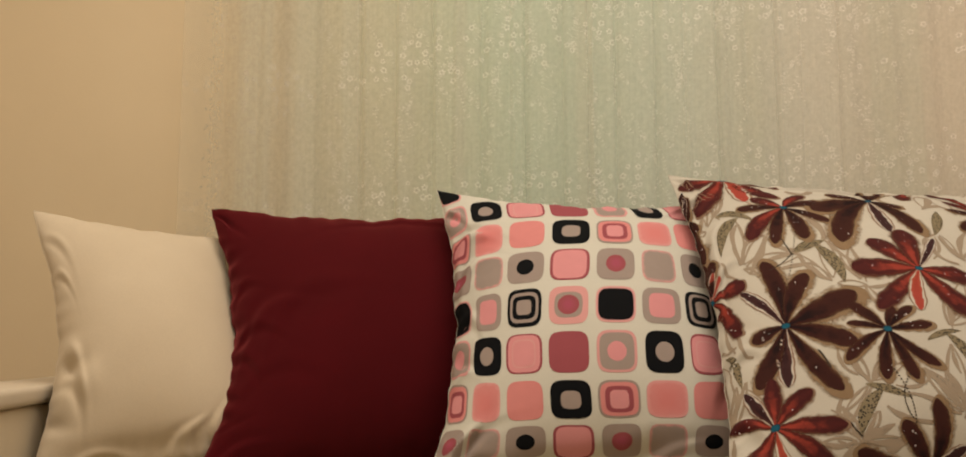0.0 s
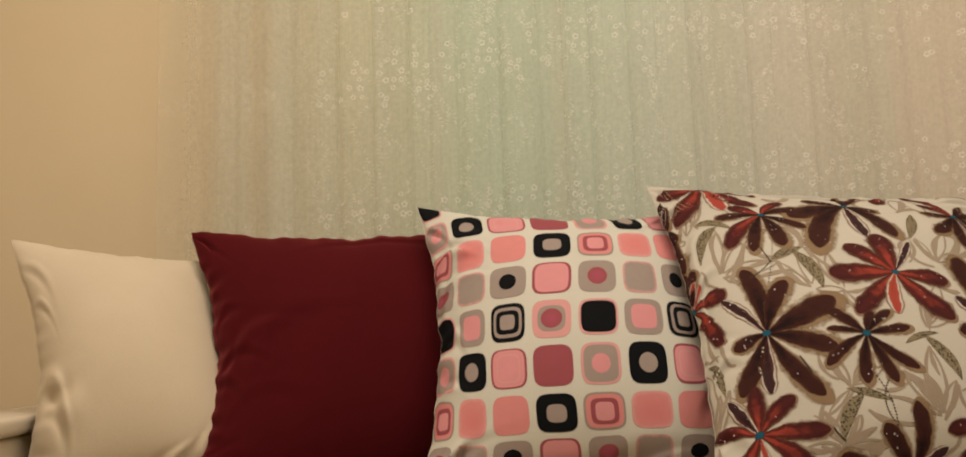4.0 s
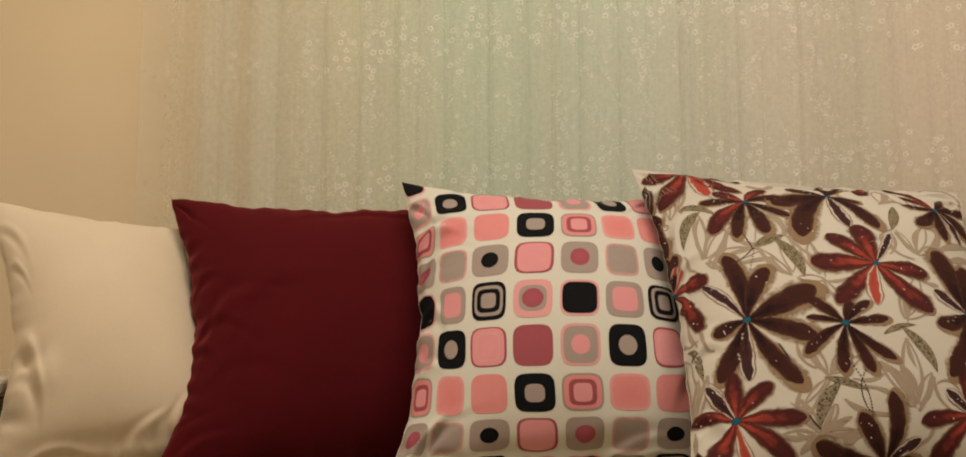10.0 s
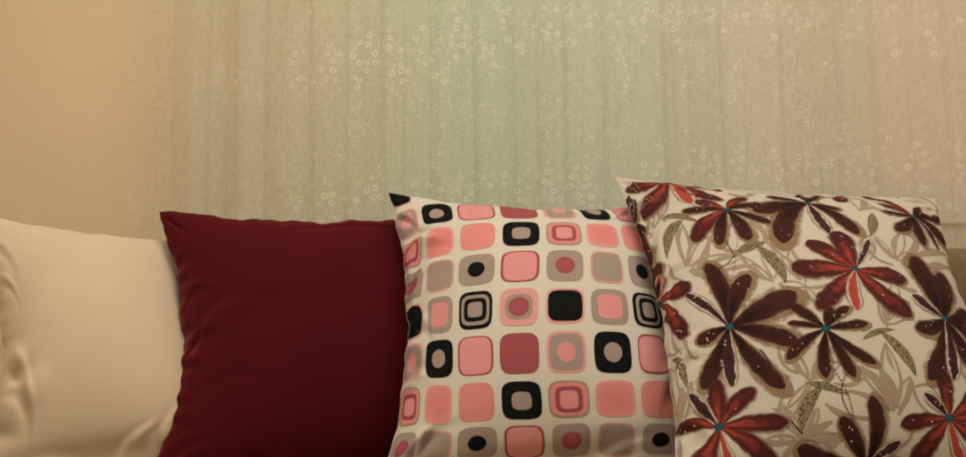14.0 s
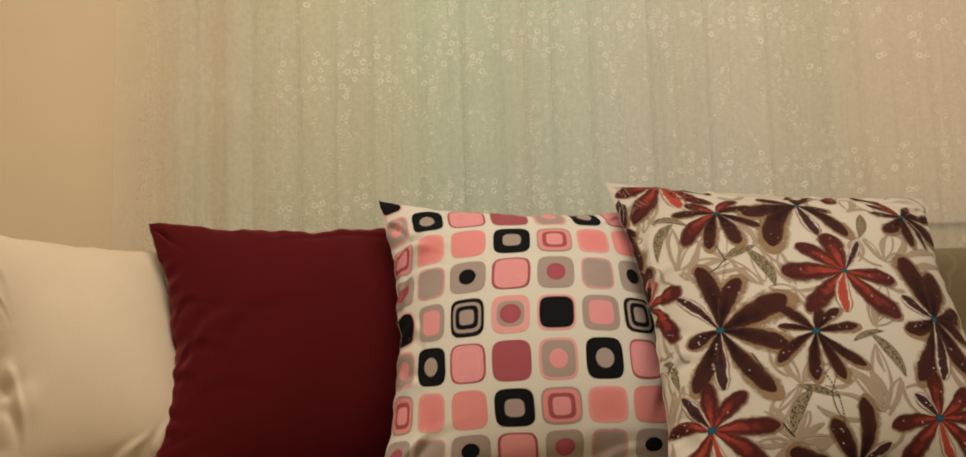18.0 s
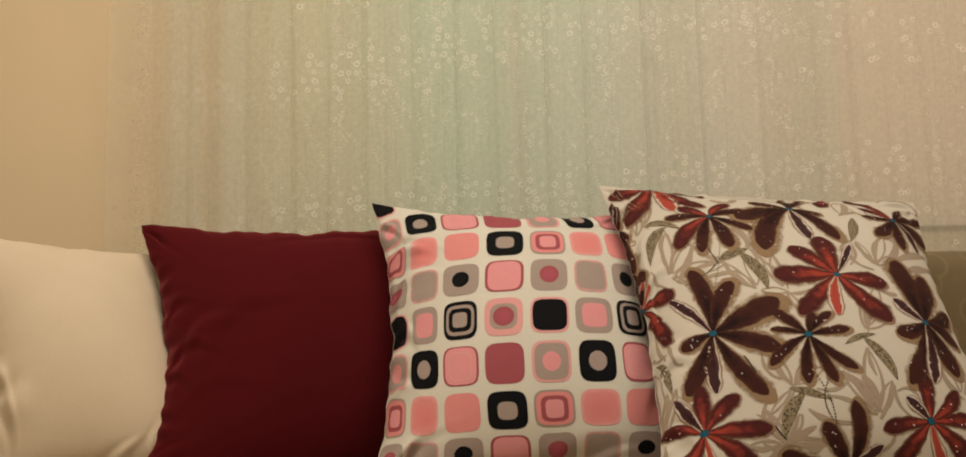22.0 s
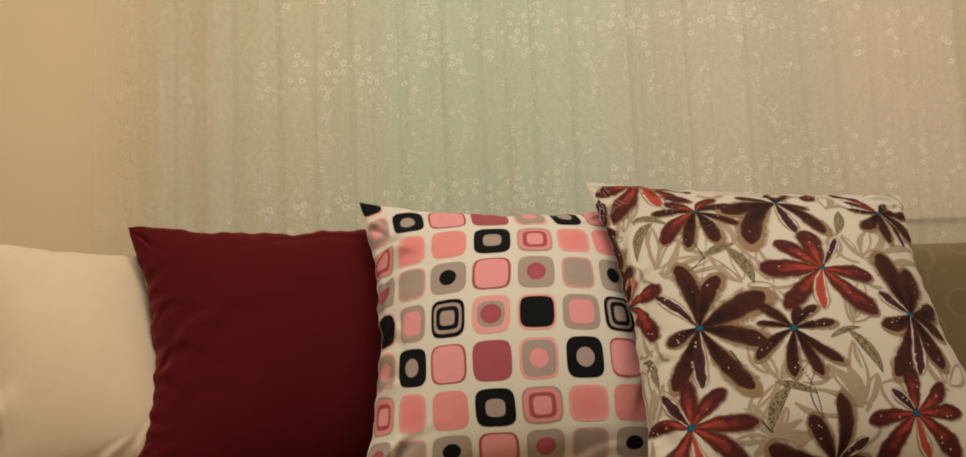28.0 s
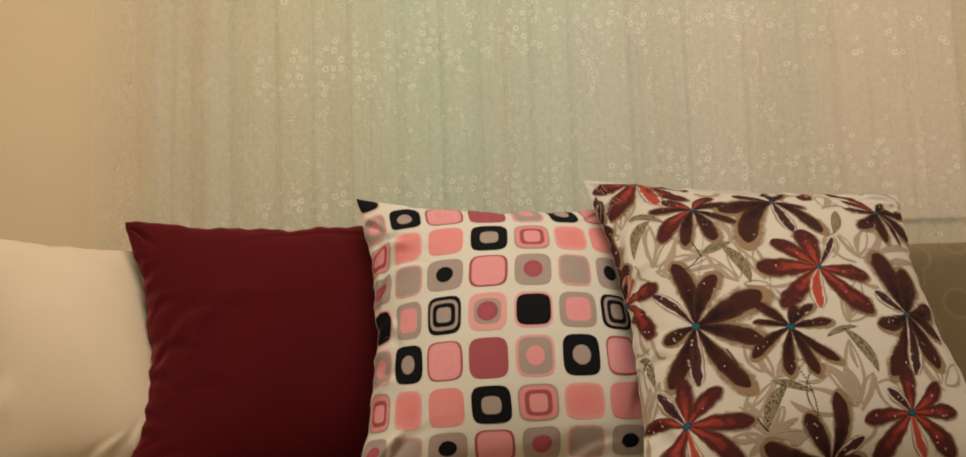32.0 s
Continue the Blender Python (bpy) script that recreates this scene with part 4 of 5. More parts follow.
class FloralPrint:
    def __init__(self, owner, shape):
        self.owner, self.shape, self.o, self.count = owner, shape, np.array(owner.location), 0
        self.specks, self.dashes, self.strokes = ([], []), ([], []), 0
        self.rng = random.Random(5)

    def frame_at(self, st):
        """The 3D steps of the two cloth coordinates at st."""
        e = 2e-3
        f = lambda a, b: self.shape.at(np.array([a]), np.array([b]))[0]
        s, t = min(max(st[0], 0.01), 0.99), min(max(st[1], 0.01), 0.99)
        return np.stack([(f(s + e, t) - f(s - e, t)) / (2 * e), (f(s, t + e) - f(s, t - e)) / (2 * e)], 1)

    def ribbon(self, name, path, widths, lift, material, parent, across=4, label=""):
        """A strip along a path of cloth coordinates, with its widths in metres."""
        path = np.asarray(path, float)
        n = len(path)
        tan = np.gradient(path, axis=0)
        cols = np.linspace(-1, 1, across + 1)
        e = 2e-3
        u, v = np.clip(path[:, 0], 0.01, 0.99), np.clip(path[:, 1], 0.01, 0.99)
        a = (self.shape.at(u + e, v) - self.shape.at(u - e, v)) / (2 * e)
        b = (self.shape.at(u, v + e) - self.shape.at(u, v - e)) / (2 * e)
        side = np.cross(np.cross(a, b), a * tan[:, :1] + b * tan[:, 1:])
        side /= np.linalg.norm(side, axis=1, keepdims=True) + 1e-12
        aa, ab, bb, sa, sb = [(x * y).sum(1) for x, y in ((a, a), (a, b), (b, b), (a, side), (b, side))]
        step = np.stack([sa * bb - sb * ab, sb * aa - sa * ab], 1) / (aa * bb - ab * ab + 1e-12)[:, None]
        st = path[:, None] + cols[None, :, None] * (step * np.asarray(widths)[:, None] / 2)[:, None]
        verts = self.shape.at(st[..., 0].ravel(), st[..., 1].ravel(), 1, lift) - self.o
        w = across + 1
        faces = [(i * w + k, i * w + k + 1, (i + 1) * w + k + 1, (i + 1) * w + k) for i in range(n - 1) for k in range(across)]
        uv = np.stack(np.meshgrid((cols + 1) / 2, np.linspace(0, 1, n)), -1).reshape(-1, 2)
        return data_mesh(name, verts, faces, material, parent, uv, label)

    def curve(self, pts, n):
        """A smooth path through a few points."""
        p = np.asarray(pts, float)
        d = np.concatenate([[0], np.cumsum(np.linalg.norm(np.diff(p, axis=0), axis=1))])
        x = np.linspace(0, d[-1], n)
        deg = min(len(p) - 1, 3)
        return np.stack([np.polyval(np.polyfit(d, p[:, k], deg), x) for k in (0, 1)], 1)

    def dot(self, store, st, radius, lift):
        m = self.frame_at(st)
        a = m[:, 0] / np.linalg.norm(m[:, 0])
        b = m[:, 1] - a * (m[:, 1] @ a)
        b /= np.linalg.norm(b)
        c = self.shape.at(np.array([st[0]]), np.array([st[1]]), 1, lift)[0] - self.o
        verts, faces = store
        k = len(verts)
        for i in range(7):
            ang = i * math.tau / 7
            verts.append(c + radius * (math.cos(ang) * a + math.sin(ang) * b))
        faces.append(tuple(range(k, k + 7)))

    def flower(self, centre, petals, eye=True):
        """Petals from the centre to each tip: (s, t, width, kind)."""
        c = np.array(centre)
        size = 0.0062 if eye else 0.0012
        heart = patch(self.shape, self.o, lambda a, b: self.eye_place(c, a, b), (size, size * 0.85), "soft", 0.0011, "printed_flower", eye_ink, self.owner, 3, 16)
        l = np.sin(np.linspace(0, np.pi / 2, 29)) ** 1.1
        for s, t, width, kind in petals:
            d = np.array([s, t]) - c
            bend = self.rng.uniform(-0.07, 0.07)
            path = c + d * (1.02 * l[:, None]) + np.array([-d[1], d[0]]) * (bend * np.sin(np.pi * l))[:, None]
            ragged = 1 + 0.05 * np.sin(13 * l + 7 * s) + 0.04 * np.sin(29 * l + 11 * t)
            wid = width * 0.00116 * l ** 0.8 * (1 - np.minimum(l, 0.9995) ** 3.0) ** 0.6 / 0.60 * ragged
            wid[0] = 0.002
            self.count += 1
            k = self.count % 40
            grow, reach, drift = {"T": (1.55, 1.10, 0.004), "D": (1.45, 1.07, 0.003), "R": (1.20, 1.03, 0.002)}.get(kind, (0, 0, 0))
            if grow:
                wash = c + (path - c) * reach + np.array([drift, -drift]) * l[:, None]
                self.ribbon("petal_wash", wash, grow * wid + 0.0012 * l, 0.00056 + 0.000002 * k, WASH["R" if kind == "R" else "D"], heart, 12)
            self.ribbon("petal", path, wid, 0.0007 + 0.000006 * k, PETAL["D" if kind == "T" else kind], heart, 12)
            if kind in "DTRW":
                for _ in range(self.rng.choice((0, 1, 2, 3, 4))):
                    q = c + d * self.rng.uniform(0.4, 0.9)
                    q = q + np.array([-d[1], d[0]]) * self.rng.uniform(-0.10, 0.10)
                    self.dot(self.specks, q, self.rng.uniform(0.0005, 0.0012), 0.0012)

    def eye_place(self, c, a, b):
        m = self.frame_at(c)
        return c[0] + a / np.linalg.norm(m[:, 0]), c[1] + b / np.linalg.norm(m[:, 1])

    def leaf(self, pts, width):
        path = self.curve(pts, 18)
        l = np.linspace(0, 1, 18)
        wid = width * 0.0011 * np.maximum(0.05, np.sin(np.pi * l ** 0.9) ** 0.8)
        self.ribbon("printed_leaf", path, wid, 0.00054, leaf_ink, self.owner, 4, "speckled olive leaf")

    def stroke(self, pts, width):
        path = self.curve(pts, 16)
        l = np.linspace(0, 1, 16)
        wid = width * 0.0011 * np.maximum(0.55, np.sin(np.pi * (0.06 + 0.88 * l)) ** 0.5) * (1 + 0.22 * np.sin(9 * l + 2.3 * self.strokes))
        self.strokes += 1
        self.ribbon("printed_stem", path, wid, 0.00042 + 0.000003 * (self.strokes % 30), taupe_ink, self.owner, 2)

    def ghost(self, centre, tips, width):
        """Faint outlined petals: two bowed lines from the middle to each tip."""
        c = np.array(centre)
        for tip in tips:
            d = np.array(tip) - c
            across = np.array([-d[1], d[0]])
            for side in (-1, 1):
                bow = side * self.rng.uniform(0.07, 0.15)
                self.stroke([c + d * 0.10, c + d * 0.55 + across * bow, c + d * 1.02], width * self.rng.uniform(0.8, 1.4))

    def stem(self, pts):
        path = self.curve(pts, 17)
        for q in path[::1]:
            self.dot(self.dashes, q, 0.0013, 0.0009)

    def close(self):
        tagged(data_mesh("speck_print", *self.specks, speck_ink, self.owner), kind="stuff")
        tagged(data_mesh("dotted_stem_print", *self.dashes, stem_ink, self.owner), kind="stuff")


# ---- cushions ---------------------------------------------------------------
def cushion(name, label, shape, material, seam):
    foot = (shape.bl + shape.br) / 2
    ob = thing(name, label, "cushion", tuple(foot), "cushions on the sofa")
    cushion_body(shape, ob, material, seam)
    return ob


cushion("ivory_cushion", "plain ivory cotton cushion, creased at one side, leaning on the sofa", WHITE, ivory_cloth, ivory_cloth)
cushion("burgundy_cushion", "plain dark burgundy cushion leaning on the sofa back", RED, red_cloth, red_cloth)
geo_cushion = cushion("printed_square_cushion", "white cushion printed with pink, grey and black rounded squares", GEO, print_ground, print_ground)
floral_cushion = cushion("floral_cushion", "large ecru cushion printed with dark red and brown flowers", FLORAL, floral_ground, floral_ground)
print_lattice(geo_cushion, GEO)
blossom = FloralPrint(floral_cushion, FLORAL)
printed_flower, printed_leaf, stroke, dotted_stem, ghost_flower = blossom.flower, blossom.leaf, blossom.stroke, blossom.stem, blossom.ghost
# cloth coordinates; widths in millimetres
printed_flower((0.213, 0.980), [(0.020, 0.890, 29.4, 'R'), (0.048, 0.748, 37.9, 'R'), (0.238, 0.800, 35.2, 'S'), (0.332, 0.832, 27.3, 'R'), (0.347, 0.922, 14.7, 'R')])
printed_flower((0.330, 0.760), [(0.202, 0.748, 21, 'D'), (0.195, 0.628, 28.8, 'R'), (0.260, 0.608, 20.3, 'D'), (0.338, 0.618, 25.3, 'D'), (0.413, 0.687, 21, 'D'), (0.425, 0.807, 21, 'D'), (0.397, 0.855, 18.9, 'R'), (0.262, 0.817, 25.2, 'R')])
printed_flower((0.533, 0.840), [(0.398, 0.747, 42, 'T'), (0.452, 0.880, 16.8, 'D'), (0.418, 0.605, 34.4, 'T'), (0.535, 0.652, 27.3, 'W'), (0.603, 0.655, 29.4, 'D'), (0.597, 0.790, 16.8, 'D'), (0.580, 0.958, 16.8, 'D'), (0.532, 0.965, 16.8, 'D')])
printed_flower((0.638, 0.995), [(0.610, 0.873, 25.6, 'R')], eye=False)
printed_flower((0.833, 0.802), [(0.732, 0.693, 22.5, 'D'), (0.822, 0.653, 21, 'D'), (0.980, 0.698, 37.8, 'T'), (0.908, 0.660, 18.9, 'W'), (0.987, 0.815, 18.9, 'D'), (0.998, 0.825, 18.9, 'D'), (0.880, 0.878, 12.8, 'D'), (0.720, 0.810, 14.7, 'D'), (0.723, 0.880, 14.7, 'R'), (0.695, 0.983, 16.8, 'R')])
printed_flower((0.550, 0.520), [(0.410, 0.515, 45.6, 'R'), (0.432, 0.413, 28.2, 'R'), (0.513, 0.410, 23.3, 'S'), (0.635, 0.403, 43.6, 'R'), (0.670, 0.510, 39, 'R'), (0.625, 0.630, 14.6, 'W'), (0.560, 0.657, 37, 'R'), (0.477, 0.613, 38.6, 'R')])
printed_flower((0.213, 0.397), [(0.203, 0.555, 26.6, 'D'), (0.300, 0.510, 26.7, 'T'), (0.390, 0.455, 39.2, 'T'), (0.367, 0.338, 30, 'T'), (0.322, 0.245, 25.7, 'T'), (0.195, 0.268, 22.8, 'W'), (0.105, 0.280, 26.1, 'D'), (0.107, 0.378, 23.3, 'D'), (0.100, 0.495, 20.3, 'W')])
printed_flower((0.433, 0.365), [(0.370, 0.430, 19.1, 'D'), (0.457, 0.415, 14.2, 'D'), (0.495, 0.415, 13.3, 'D'), (0.357, 0.383, 10.9, 'D'), (0.340, 0.305, 16.1, 'D'), (0.412, 0.258, 17.1, 'D'), (0.468, 0.255, 17.5, 'D'), (0.517, 0.285, 16.8, 'D'), (0.523, 0.377, 15, 'D')])
printed_flower((0.000, 0.508), [(0.123, 0.510, 32.7, 'R'), (0.073, 0.408, 24.1, 'R'), (0.000, 0.598, 13.4, 'D'), (0.027, 0.563, 13.5, 'S'), (0.043, 0.548, 10.2, 'S'), (0.027, 0.595, 18.4, 'D')])
printed_flower((0.005, 0.735), [(0.010, 0.602, 20.5, 'T'), (0.013, 0.693, 17.1, 'D'), (0.000, 0.658, 11.4, 'D')], eye=False)
printed_flower((0.020, 0.863), [(0.000, 0.743, 16.4, 'D'), (0.000, 0.785, 18.1, 'D'), (0.000, 0.760, 11, 'W')], eye=False)
printed_flower((0.150, 0.178), [(0.147, 0.290, 22.8, 'R'), (0.252, 0.250, 21.8, 'R'), (0.322, 0.160, 23.8, 'R'), (0.297, 0.047, 25.6, 'R'), (0.215, 0.013, 19, 'S'), (0.058, 0.067, 27.5, 'R'), (0.000, 0.207, 21.8, 'R'), (0.055, 0.278, 19, 'W')])
printed_flower((0.477, 0.033), [(0.432, 0.158, 23.8, 'D'), (0.495, 0.205, 21.8, 'D'), (0.345, 0.085, 25.6, 'T'), (0.542, 0.090, 16.1, 'W')])
printed_flower((0.653, 0.157), [(0.668, 0.287, 24.2, 'R'), (0.755, 0.245, 19.9, 'R'), (0.548, 0.132, 19.9, 'R'), (0.567, 0.018, 25.6, 'R'), (0.607, 0.215, 20.5, 'W'), (0.675, 0.038, 19.8, 'S'), (0.790, 0.172, 20.9, 'R'), (0.752, 0.038, 28, 'R')])
printed_flower((0.747, 0.413), [(0.755, 0.588, 42, 'D'), (0.860, 0.557, 37.8, 'D'), (0.673, 0.463, 30.5, 'W'), (0.930, 0.477, 26.8, 'D'), (0.640, 0.373, 24.7, 'D'), (0.628, 0.253, 26.4, 'D'), (0.693, 0.260, 23.7, 'W'), (0.783, 0.287, 35.1, 'D'), (0.873, 0.377, 35.7, 'D')])
printed_leaf([(0.112, 0.723), (0.182, 0.732), (0.233, 0.695)], 16.6)
printed_leaf([(0.188, 0.713), (0.137, 0.687), (0.072, 0.597)], 18.4)
printed_leaf([(0.297, 0.572), (0.343, 0.598), (0.380, 0.607)], 18.6)
printed_leaf([(0.350, 0.598), (0.370, 0.562), (0.380, 0.480)], 20.4)
printed_leaf([(0.010, 0.378), (0.032, 0.352), (0.050, 0.295)], 12.1)
printed_leaf([(0.505, 0.340), (0.547, 0.360), (0.582, 0.365)], 8.7)
printed_leaf([(0.548, 0.358), (0.573, 0.330), (0.597, 0.257)], 18.6)
printed_leaf([(0.368, 0.250), (0.412, 0.235), (0.452, 0.212)], 10.9)
printed_leaf([(0.402, 0.238), (0.368, 0.198), (0.352, 0.125)], 16.1)
printed_leaf([(0.682, 0.787), (0.663, 0.708), (0.637, 0.648)], 16.7)
dotted_stem([(0.320, 0.640), (0.290, 0.567), (0.262, 0.515)])
dotted_stem([(0.280, 0.617), (0.285, 0.587), (0.288, 0.567)])
dotted_stem([(0.288, 0.570), (0.252, 0.545), (0.218, 0.533)])
dotted_stem([(0.428, 0.278), (0.445, 0.230), (0.453, 0.153)])
dotted_stem([(0.455, 0.265), (0.440, 0.233), (0.448, 0.165)])
dotted_stem([(0.282, 0.333), (0.292, 0.315), (0.302, 0.295)])
dotted_stem([(0.332, 0.160), (0.342, 0.140), (0.352, 0.125)])
stroke([(0.168, 0.827), (0.140, 0.758), (0.093, 0.730)], 6.4)
stroke([(0.118, 0.780), (0.110, 0.743), (0.123, 0.715)], 5.9)
stroke([(0.057, 0.740), (0.032, 0.700), (0.005, 0.678)], 6.5)
stroke([(0.172, 0.687), (0.133, 0.622), (0.133, 0.562)], 6)
stroke([(0.242, 0.635), (0.202, 0.578), (0.152, 0.532)], 10.8)
stroke([(0.240, 0.637), (0.177, 0.618), (0.140, 0.563)], 7.8)
stroke([(0.157, 0.542), (0.233, 0.562), (0.307, 0.572)], 9.2)
stroke([(0.243, 0.625), (0.287, 0.582), (0.365, 0.600)], 9.8)
stroke([(0.332, 0.538), (0.258, 0.533), (0.170, 0.522)], 9.2)
stroke([(0.305, 0.568), (0.320, 0.515), (0.355, 0.487)], 8.6)
stroke([(0.458, 0.735), (0.430, 0.652), (0.373, 0.615)], 5.9)
stroke([(0.385, 0.605), (0.400, 0.560), (0.430, 0.523)], 6.7)
stroke([(0.425, 0.583), (0.427, 0.535), (0.425, 0.478)], 5)
stroke([(0.060, 0.580), (0.085, 0.545), (0.110, 0.522)], 5.1)
stroke([(0.412, 0.452), (0.425, 0.430), (0.437, 0.413)], 5.4)
stroke([(0.413, 0.470), (0.440, 0.465), (0.473, 0.477)], 6.1)
stroke([(0.613, 0.615), (0.618, 0.565), (0.658, 0.547)], 8.4)
stroke([(0.647, 0.643), (0.657, 0.597), (0.680, 0.562)], 10.5)
stroke([(0.677, 0.565), (0.698, 0.632), (0.743, 0.685)], 8.2)
stroke([(0.743, 0.685), (0.782, 0.683), (0.708, 0.570)], 13.2)
stroke([(0.712, 0.562), (0.800, 0.615), (0.967, 0.658)], 12.6)
stroke([(0.763, 0.557), (0.873, 0.593), (0.993, 0.613)], 12.6)
stroke([(0.638, 0.498), (0.655, 0.480), (0.690, 0.478)], 10.1)
stroke([(0.578, 0.442), (0.570, 0.400), (0.565, 0.367)], 4.6)
stroke([(0.970, 0.643), (0.975, 0.583), (0.963, 0.532)], 6.3)
stroke([(0.838, 0.768), (0.897, 0.702), (0.997, 0.685)], 6.3)
stroke([(0.023, 0.428), (0.027, 0.405), (0.038, 0.370)], 5.6)
stroke([(0.065, 0.420), (0.060, 0.378), (0.103, 0.353)], 5.7)
stroke([(0.000, 0.395), (0.022, 0.385), (0.045, 0.382)], 5.7)
stroke([(0.000, 0.363), (0.000, 0.308), (0.000, 0.210)], 3.8)
stroke([(0.028, 0.303), (0.007, 0.258), (0.000, 0.197)], 5.6)
stroke([(0.065, 0.305), (0.028, 0.262), (0.000, 0.232)], 6)
stroke([(0.013, 0.185), (0.013, 0.137), (0.027, 0.075)], 5.9)
stroke([(0.045, 0.285), (0.068, 0.240), (0.118, 0.195)], 2.8)
stroke([(0.045, 0.297), (0.098, 0.267), (0.128, 0.233)], 2.8)
stroke([(0.323, 0.332), (0.328, 0.297), (0.357, 0.272)], 4.8)
stroke([(0.328, 0.238), (0.312, 0.212), (0.308, 0.175)], 5.7)
stroke([(0.327, 0.162), (0.357, 0.203), (0.382, 0.248)], 5.7)
stroke([(0.348, 0.318), (0.362, 0.282), (0.380, 0.252)], 5.7)
stroke([(0.410, 0.302), (0.392, 0.270), (0.380, 0.252)], 5.7)
stroke([(0.425, 0.243), (0.463, 0.237), (0.492, 0.257)], 4.8)
stroke([(0.492, 0.257), (0.482, 0.275), (0.463, 0.252)], 5)
stroke([(0.433, 0.222), (0.482, 0.210), (0.518, 0.175)], 6)
stroke([(0.403, 0.195), (0.440, 0.163), (0.488, 0.153)], 7.6)
stroke([(0.317, 0.205), (0.330, 0.158), (0.350, 0.112)], 5.7)
stroke([(0.405, 0.148), (0.380, 0.132), (0.350, 0.112)], 5.7)
stroke([(0.433, 0.112), (0.395, 0.108), (0.350, 0.112)], 6.6)
stroke([(0.313, 0.068), (0.332, 0.090), (0.350, 0.112)], 4.8)
stroke([(0.383, 0.185), (0.368, 0.145), (0.350, 0.112)], 4.8)
stroke([(0.397, 0.090), (0.417, 0.103), (0.438, 0.122)], 13.3)
stroke([(0.483, 0.278), (0.513, 0.235), (0.532, 0.190)], 9.6)
stroke([(0.522, 0.270), (0.537, 0.235), (0.545, 0.182)], 6.1)
stroke([(0.583, 0.250), (0.565, 0.205), (0.543, 0.160)], 5.7)
stroke([(0.552, 0.332), (0.548, 0.303), (0.553, 0.267)], 5.3)
stroke([(0.588, 0.245), (0.588, 0.198), (0.617, 0.160)], 4.5)
stroke([(0.538, 0.075), (0.560, 0.095), (0.568, 0.122)], 4.8)
stroke([(0.590, 0.230), (0.622, 0.238), (0.640, 0.203)], 4.6)
stroke([(0.760, 0.493), (0.822, 0.522), (0.865, 0.513)], 8.4)
stroke([(0.727, 0.313), (0.738, 0.255), (0.778, 0.228)], 6.6)
stroke([(0.292, 0.200), (0.313, 0.183), (0.338, 0.163)], 3.8)
stroke([(0.302, 0.122), (0.328, 0.100), (0.355, 0.070)], 4.8)
stroke([(0.263, 0.128), (0.293, 0.107), (0.337, 0.115)], 4.8)
stroke([(0.365, 0.710), (0.382, 0.668), (0.380, 0.612)], 10.8)
stroke([(0.363, 0.892), (0.388, 0.873), (0.428, 0.933)], 10.5)
stroke([(0.668, 0.968), (0.667, 0.835), (0.648, 0.798)], 8.4)
stroke([(0.648, 0.798), (0.700, 0.832), (0.737, 0.782)], 8.4)
stroke([(0.585, 0.950), (0.587, 0.817), (0.607, 0.810)], 10.5)
stroke([(0.805, 0.983), (0.883, 0.998), (0.982, 0.942)], 8.4)
stroke([(0.977, 0.927), (1.000, 0.890), (0.923, 0.875)], 8.4)
stroke([(0.242, 0.798), (0.250, 0.762), (0.220, 0.757)], 4.8)
stroke([(0.633, 0.642), (0.628, 0.597), (0.598, 0.555)], 4.8)
stroke([(0.592, 0.602), (0.618, 0.640), (0.640, 0.653)], 5.8)
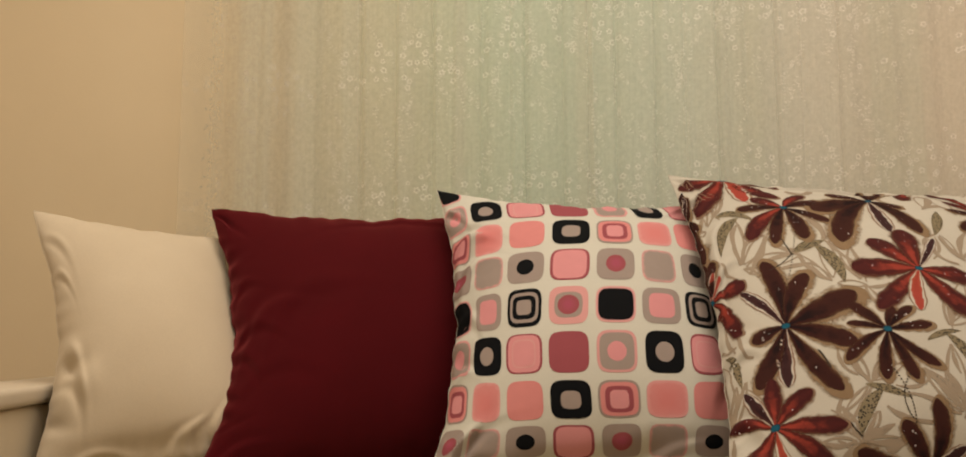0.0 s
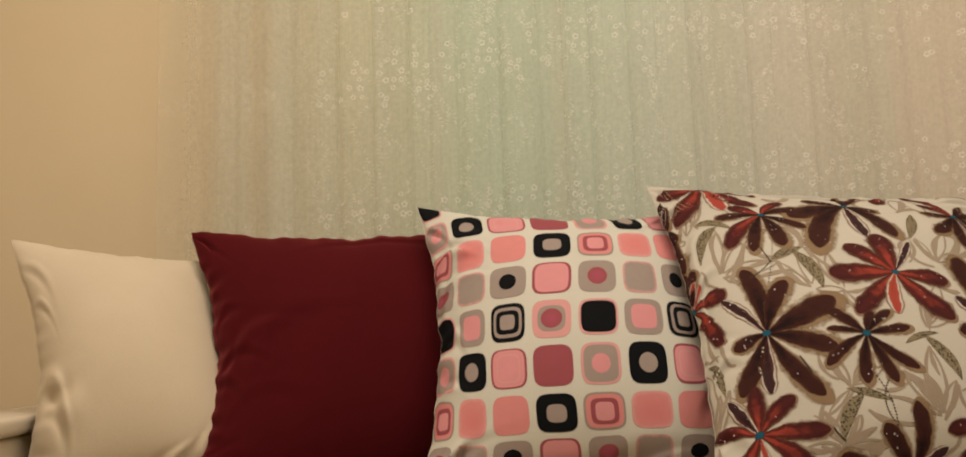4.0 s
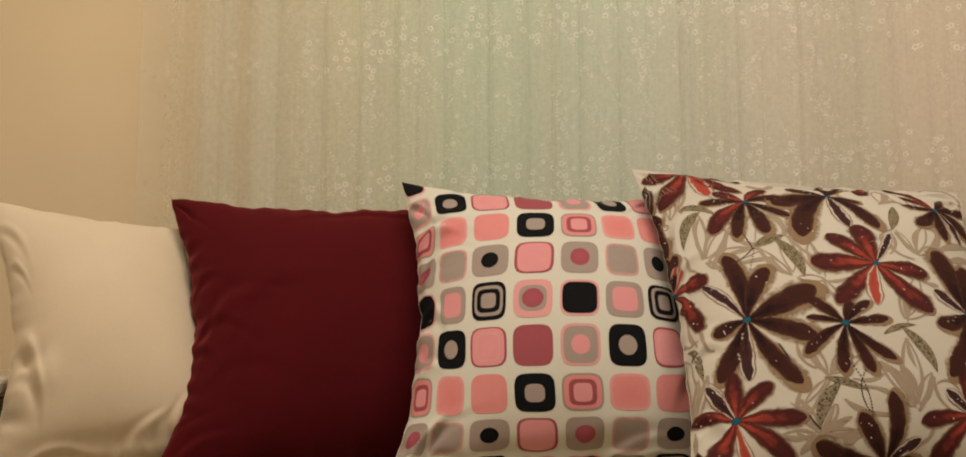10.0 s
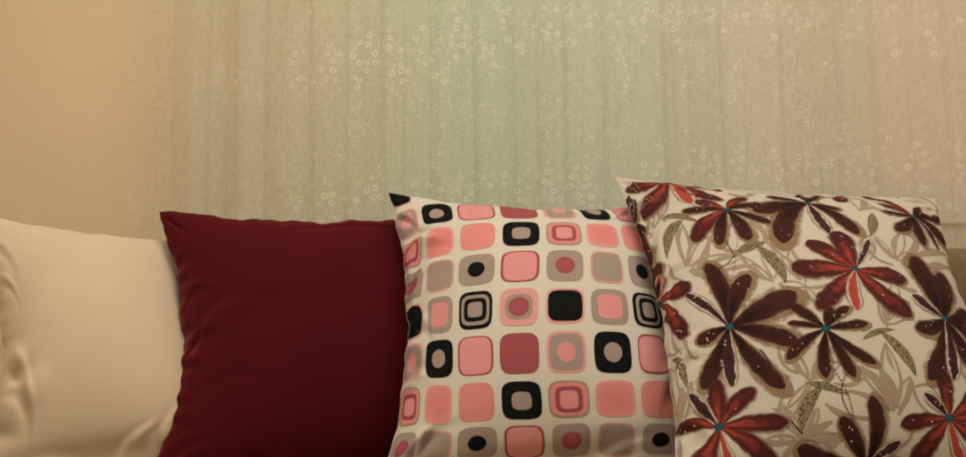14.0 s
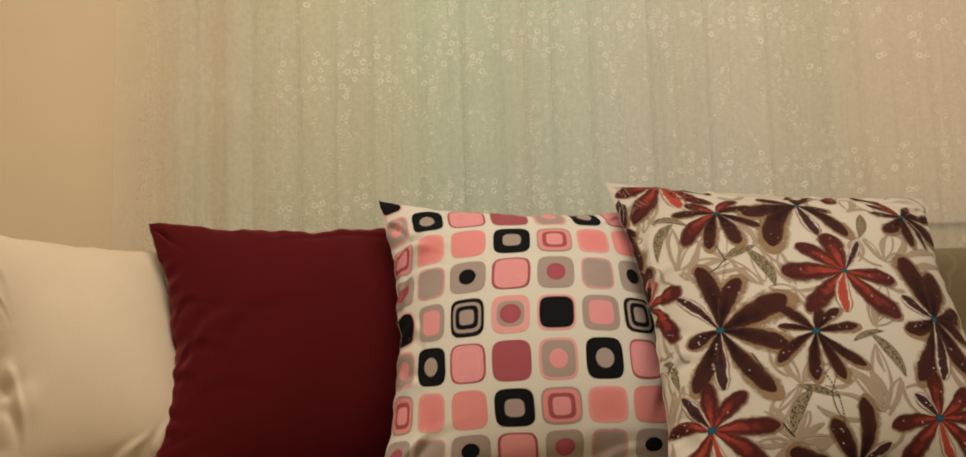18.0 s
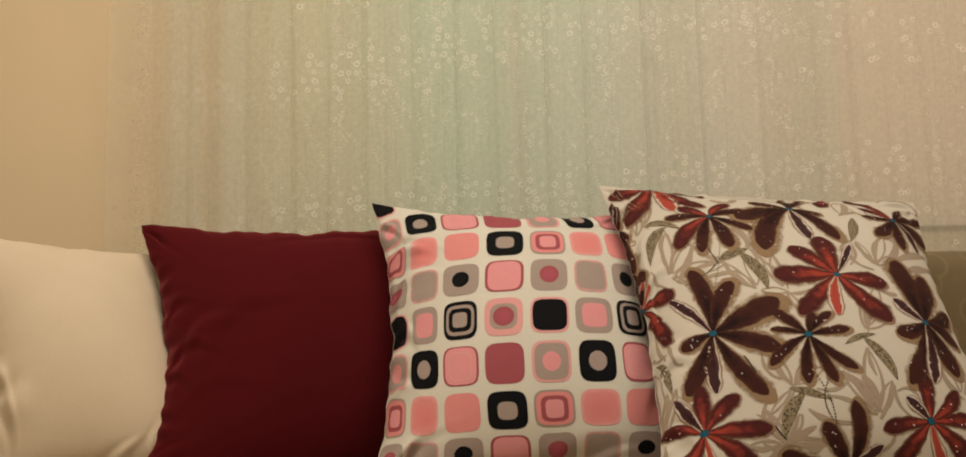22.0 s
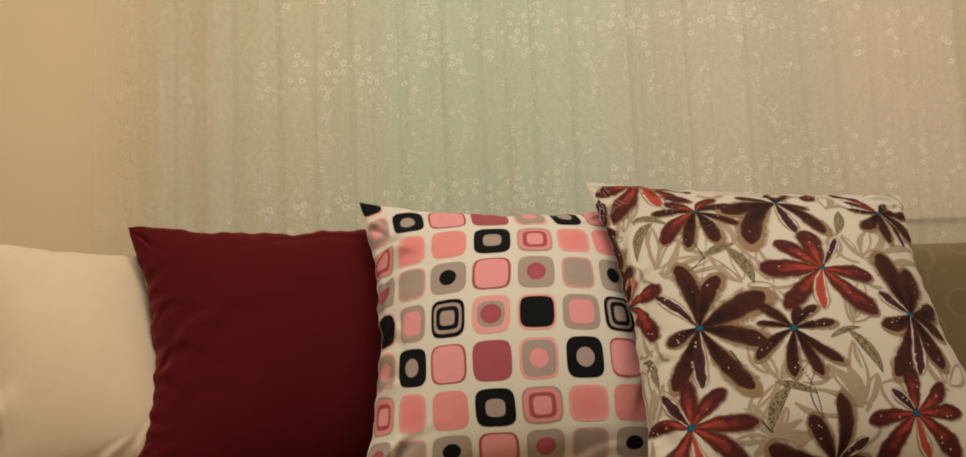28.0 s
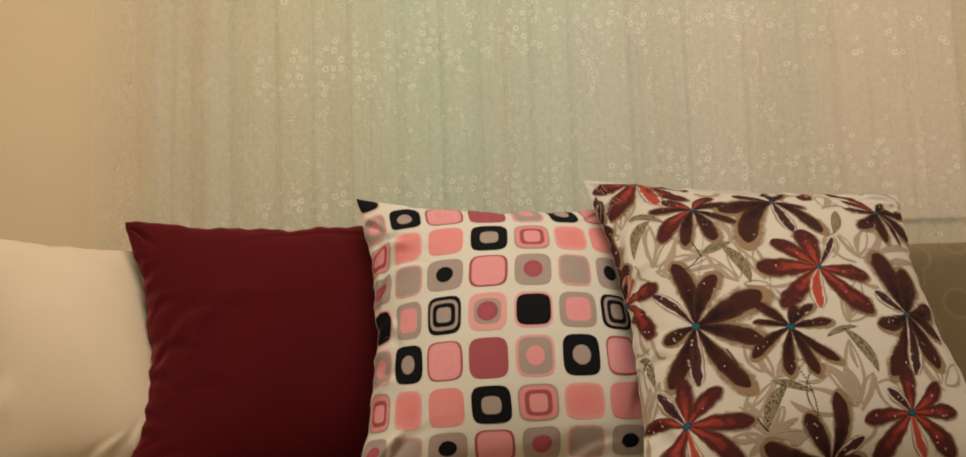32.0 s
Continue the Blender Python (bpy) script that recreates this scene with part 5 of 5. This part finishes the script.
ghost_flower((0.133, 0.553), [(0.247, 0.640), (0.173, 0.700), (0.303, 0.563), (0.177, 0.527)], 3.6)
ghost_flower((0.357, 0.480), [(0.303, 0.567), (0.323, 0.537), (0.377, 0.613), (0.423, 0.470)], 3.6)
ghost_flower((0.380, 0.253), [(0.347, 0.323), (0.410, 0.303), (0.323, 0.193), (0.447, 0.290)], 3.6)
ghost_flower((0.350, 0.113), [(0.310, 0.200), (0.387, 0.183), (0.413, 0.150), (0.437, 0.110), (0.313, 0.067), (0.273, 0.123)], 3.6)
ghost_flower((0.543, 0.167), [(0.483, 0.277), (0.523, 0.273), (0.583, 0.253), (0.550, 0.330), (0.493, 0.210)], 3.6)
ghost_flower((0.667, 0.560), [(0.750, 0.690), (0.650, 0.650), (0.760, 0.607)], 3.6)
ghost_flower((0.000, 0.200), [(0.000, 0.363), (0.033, 0.303), (0.067, 0.303)], 3.6)
ghost_flower((0.417, 0.477), [(0.427, 0.583), (0.397, 0.560), (0.440, 0.420)], 3.6)
ghost_flower((0.560, 0.370), [(0.580, 0.443), (0.640, 0.497), (0.650, 0.440)], 3.6)
ghost_flower((0.773, 0.237), [(0.730, 0.320), (0.787, 0.323), (0.913, 0.323)], 3.6)
ghost_flower((0.057, 0.690), [(0.097, 0.823), (0.150, 0.803), (0.010, 0.677)], 3.6)
ghost_flower((0.667, 0.983), [(0.580, 0.923), (0.657, 0.810), (0.737, 0.780)], 3.6)
# low flowers, by the seat
printed_flower((0.463, 0.030), [(0.540, 0.030, 22, 'T'), (0.350, 0.012, 22, 'D'), (0.400, 0.002, 20, 'D'), (0.520, 0.003, 20, 'D')])
printed_flower((0.300, 0.004), [(0.250, 0.050, 20, 'R'), (0.345, 0.045, 18, 'R'), (0.290, 0.052, 16, 'D')])
printed_flower((0.020, 0.120), [(0.035, 0.030, 16, 'D'), (0.012, 0.060, 13, 'D')], eye=False)
printed_flower((0.880, 0.030), [(0.820, 0.060, 20, 'D'), (0.900, 0.110, 20, 'D'), (0.960, 0.080, 18, 'D')])
blossom.close()
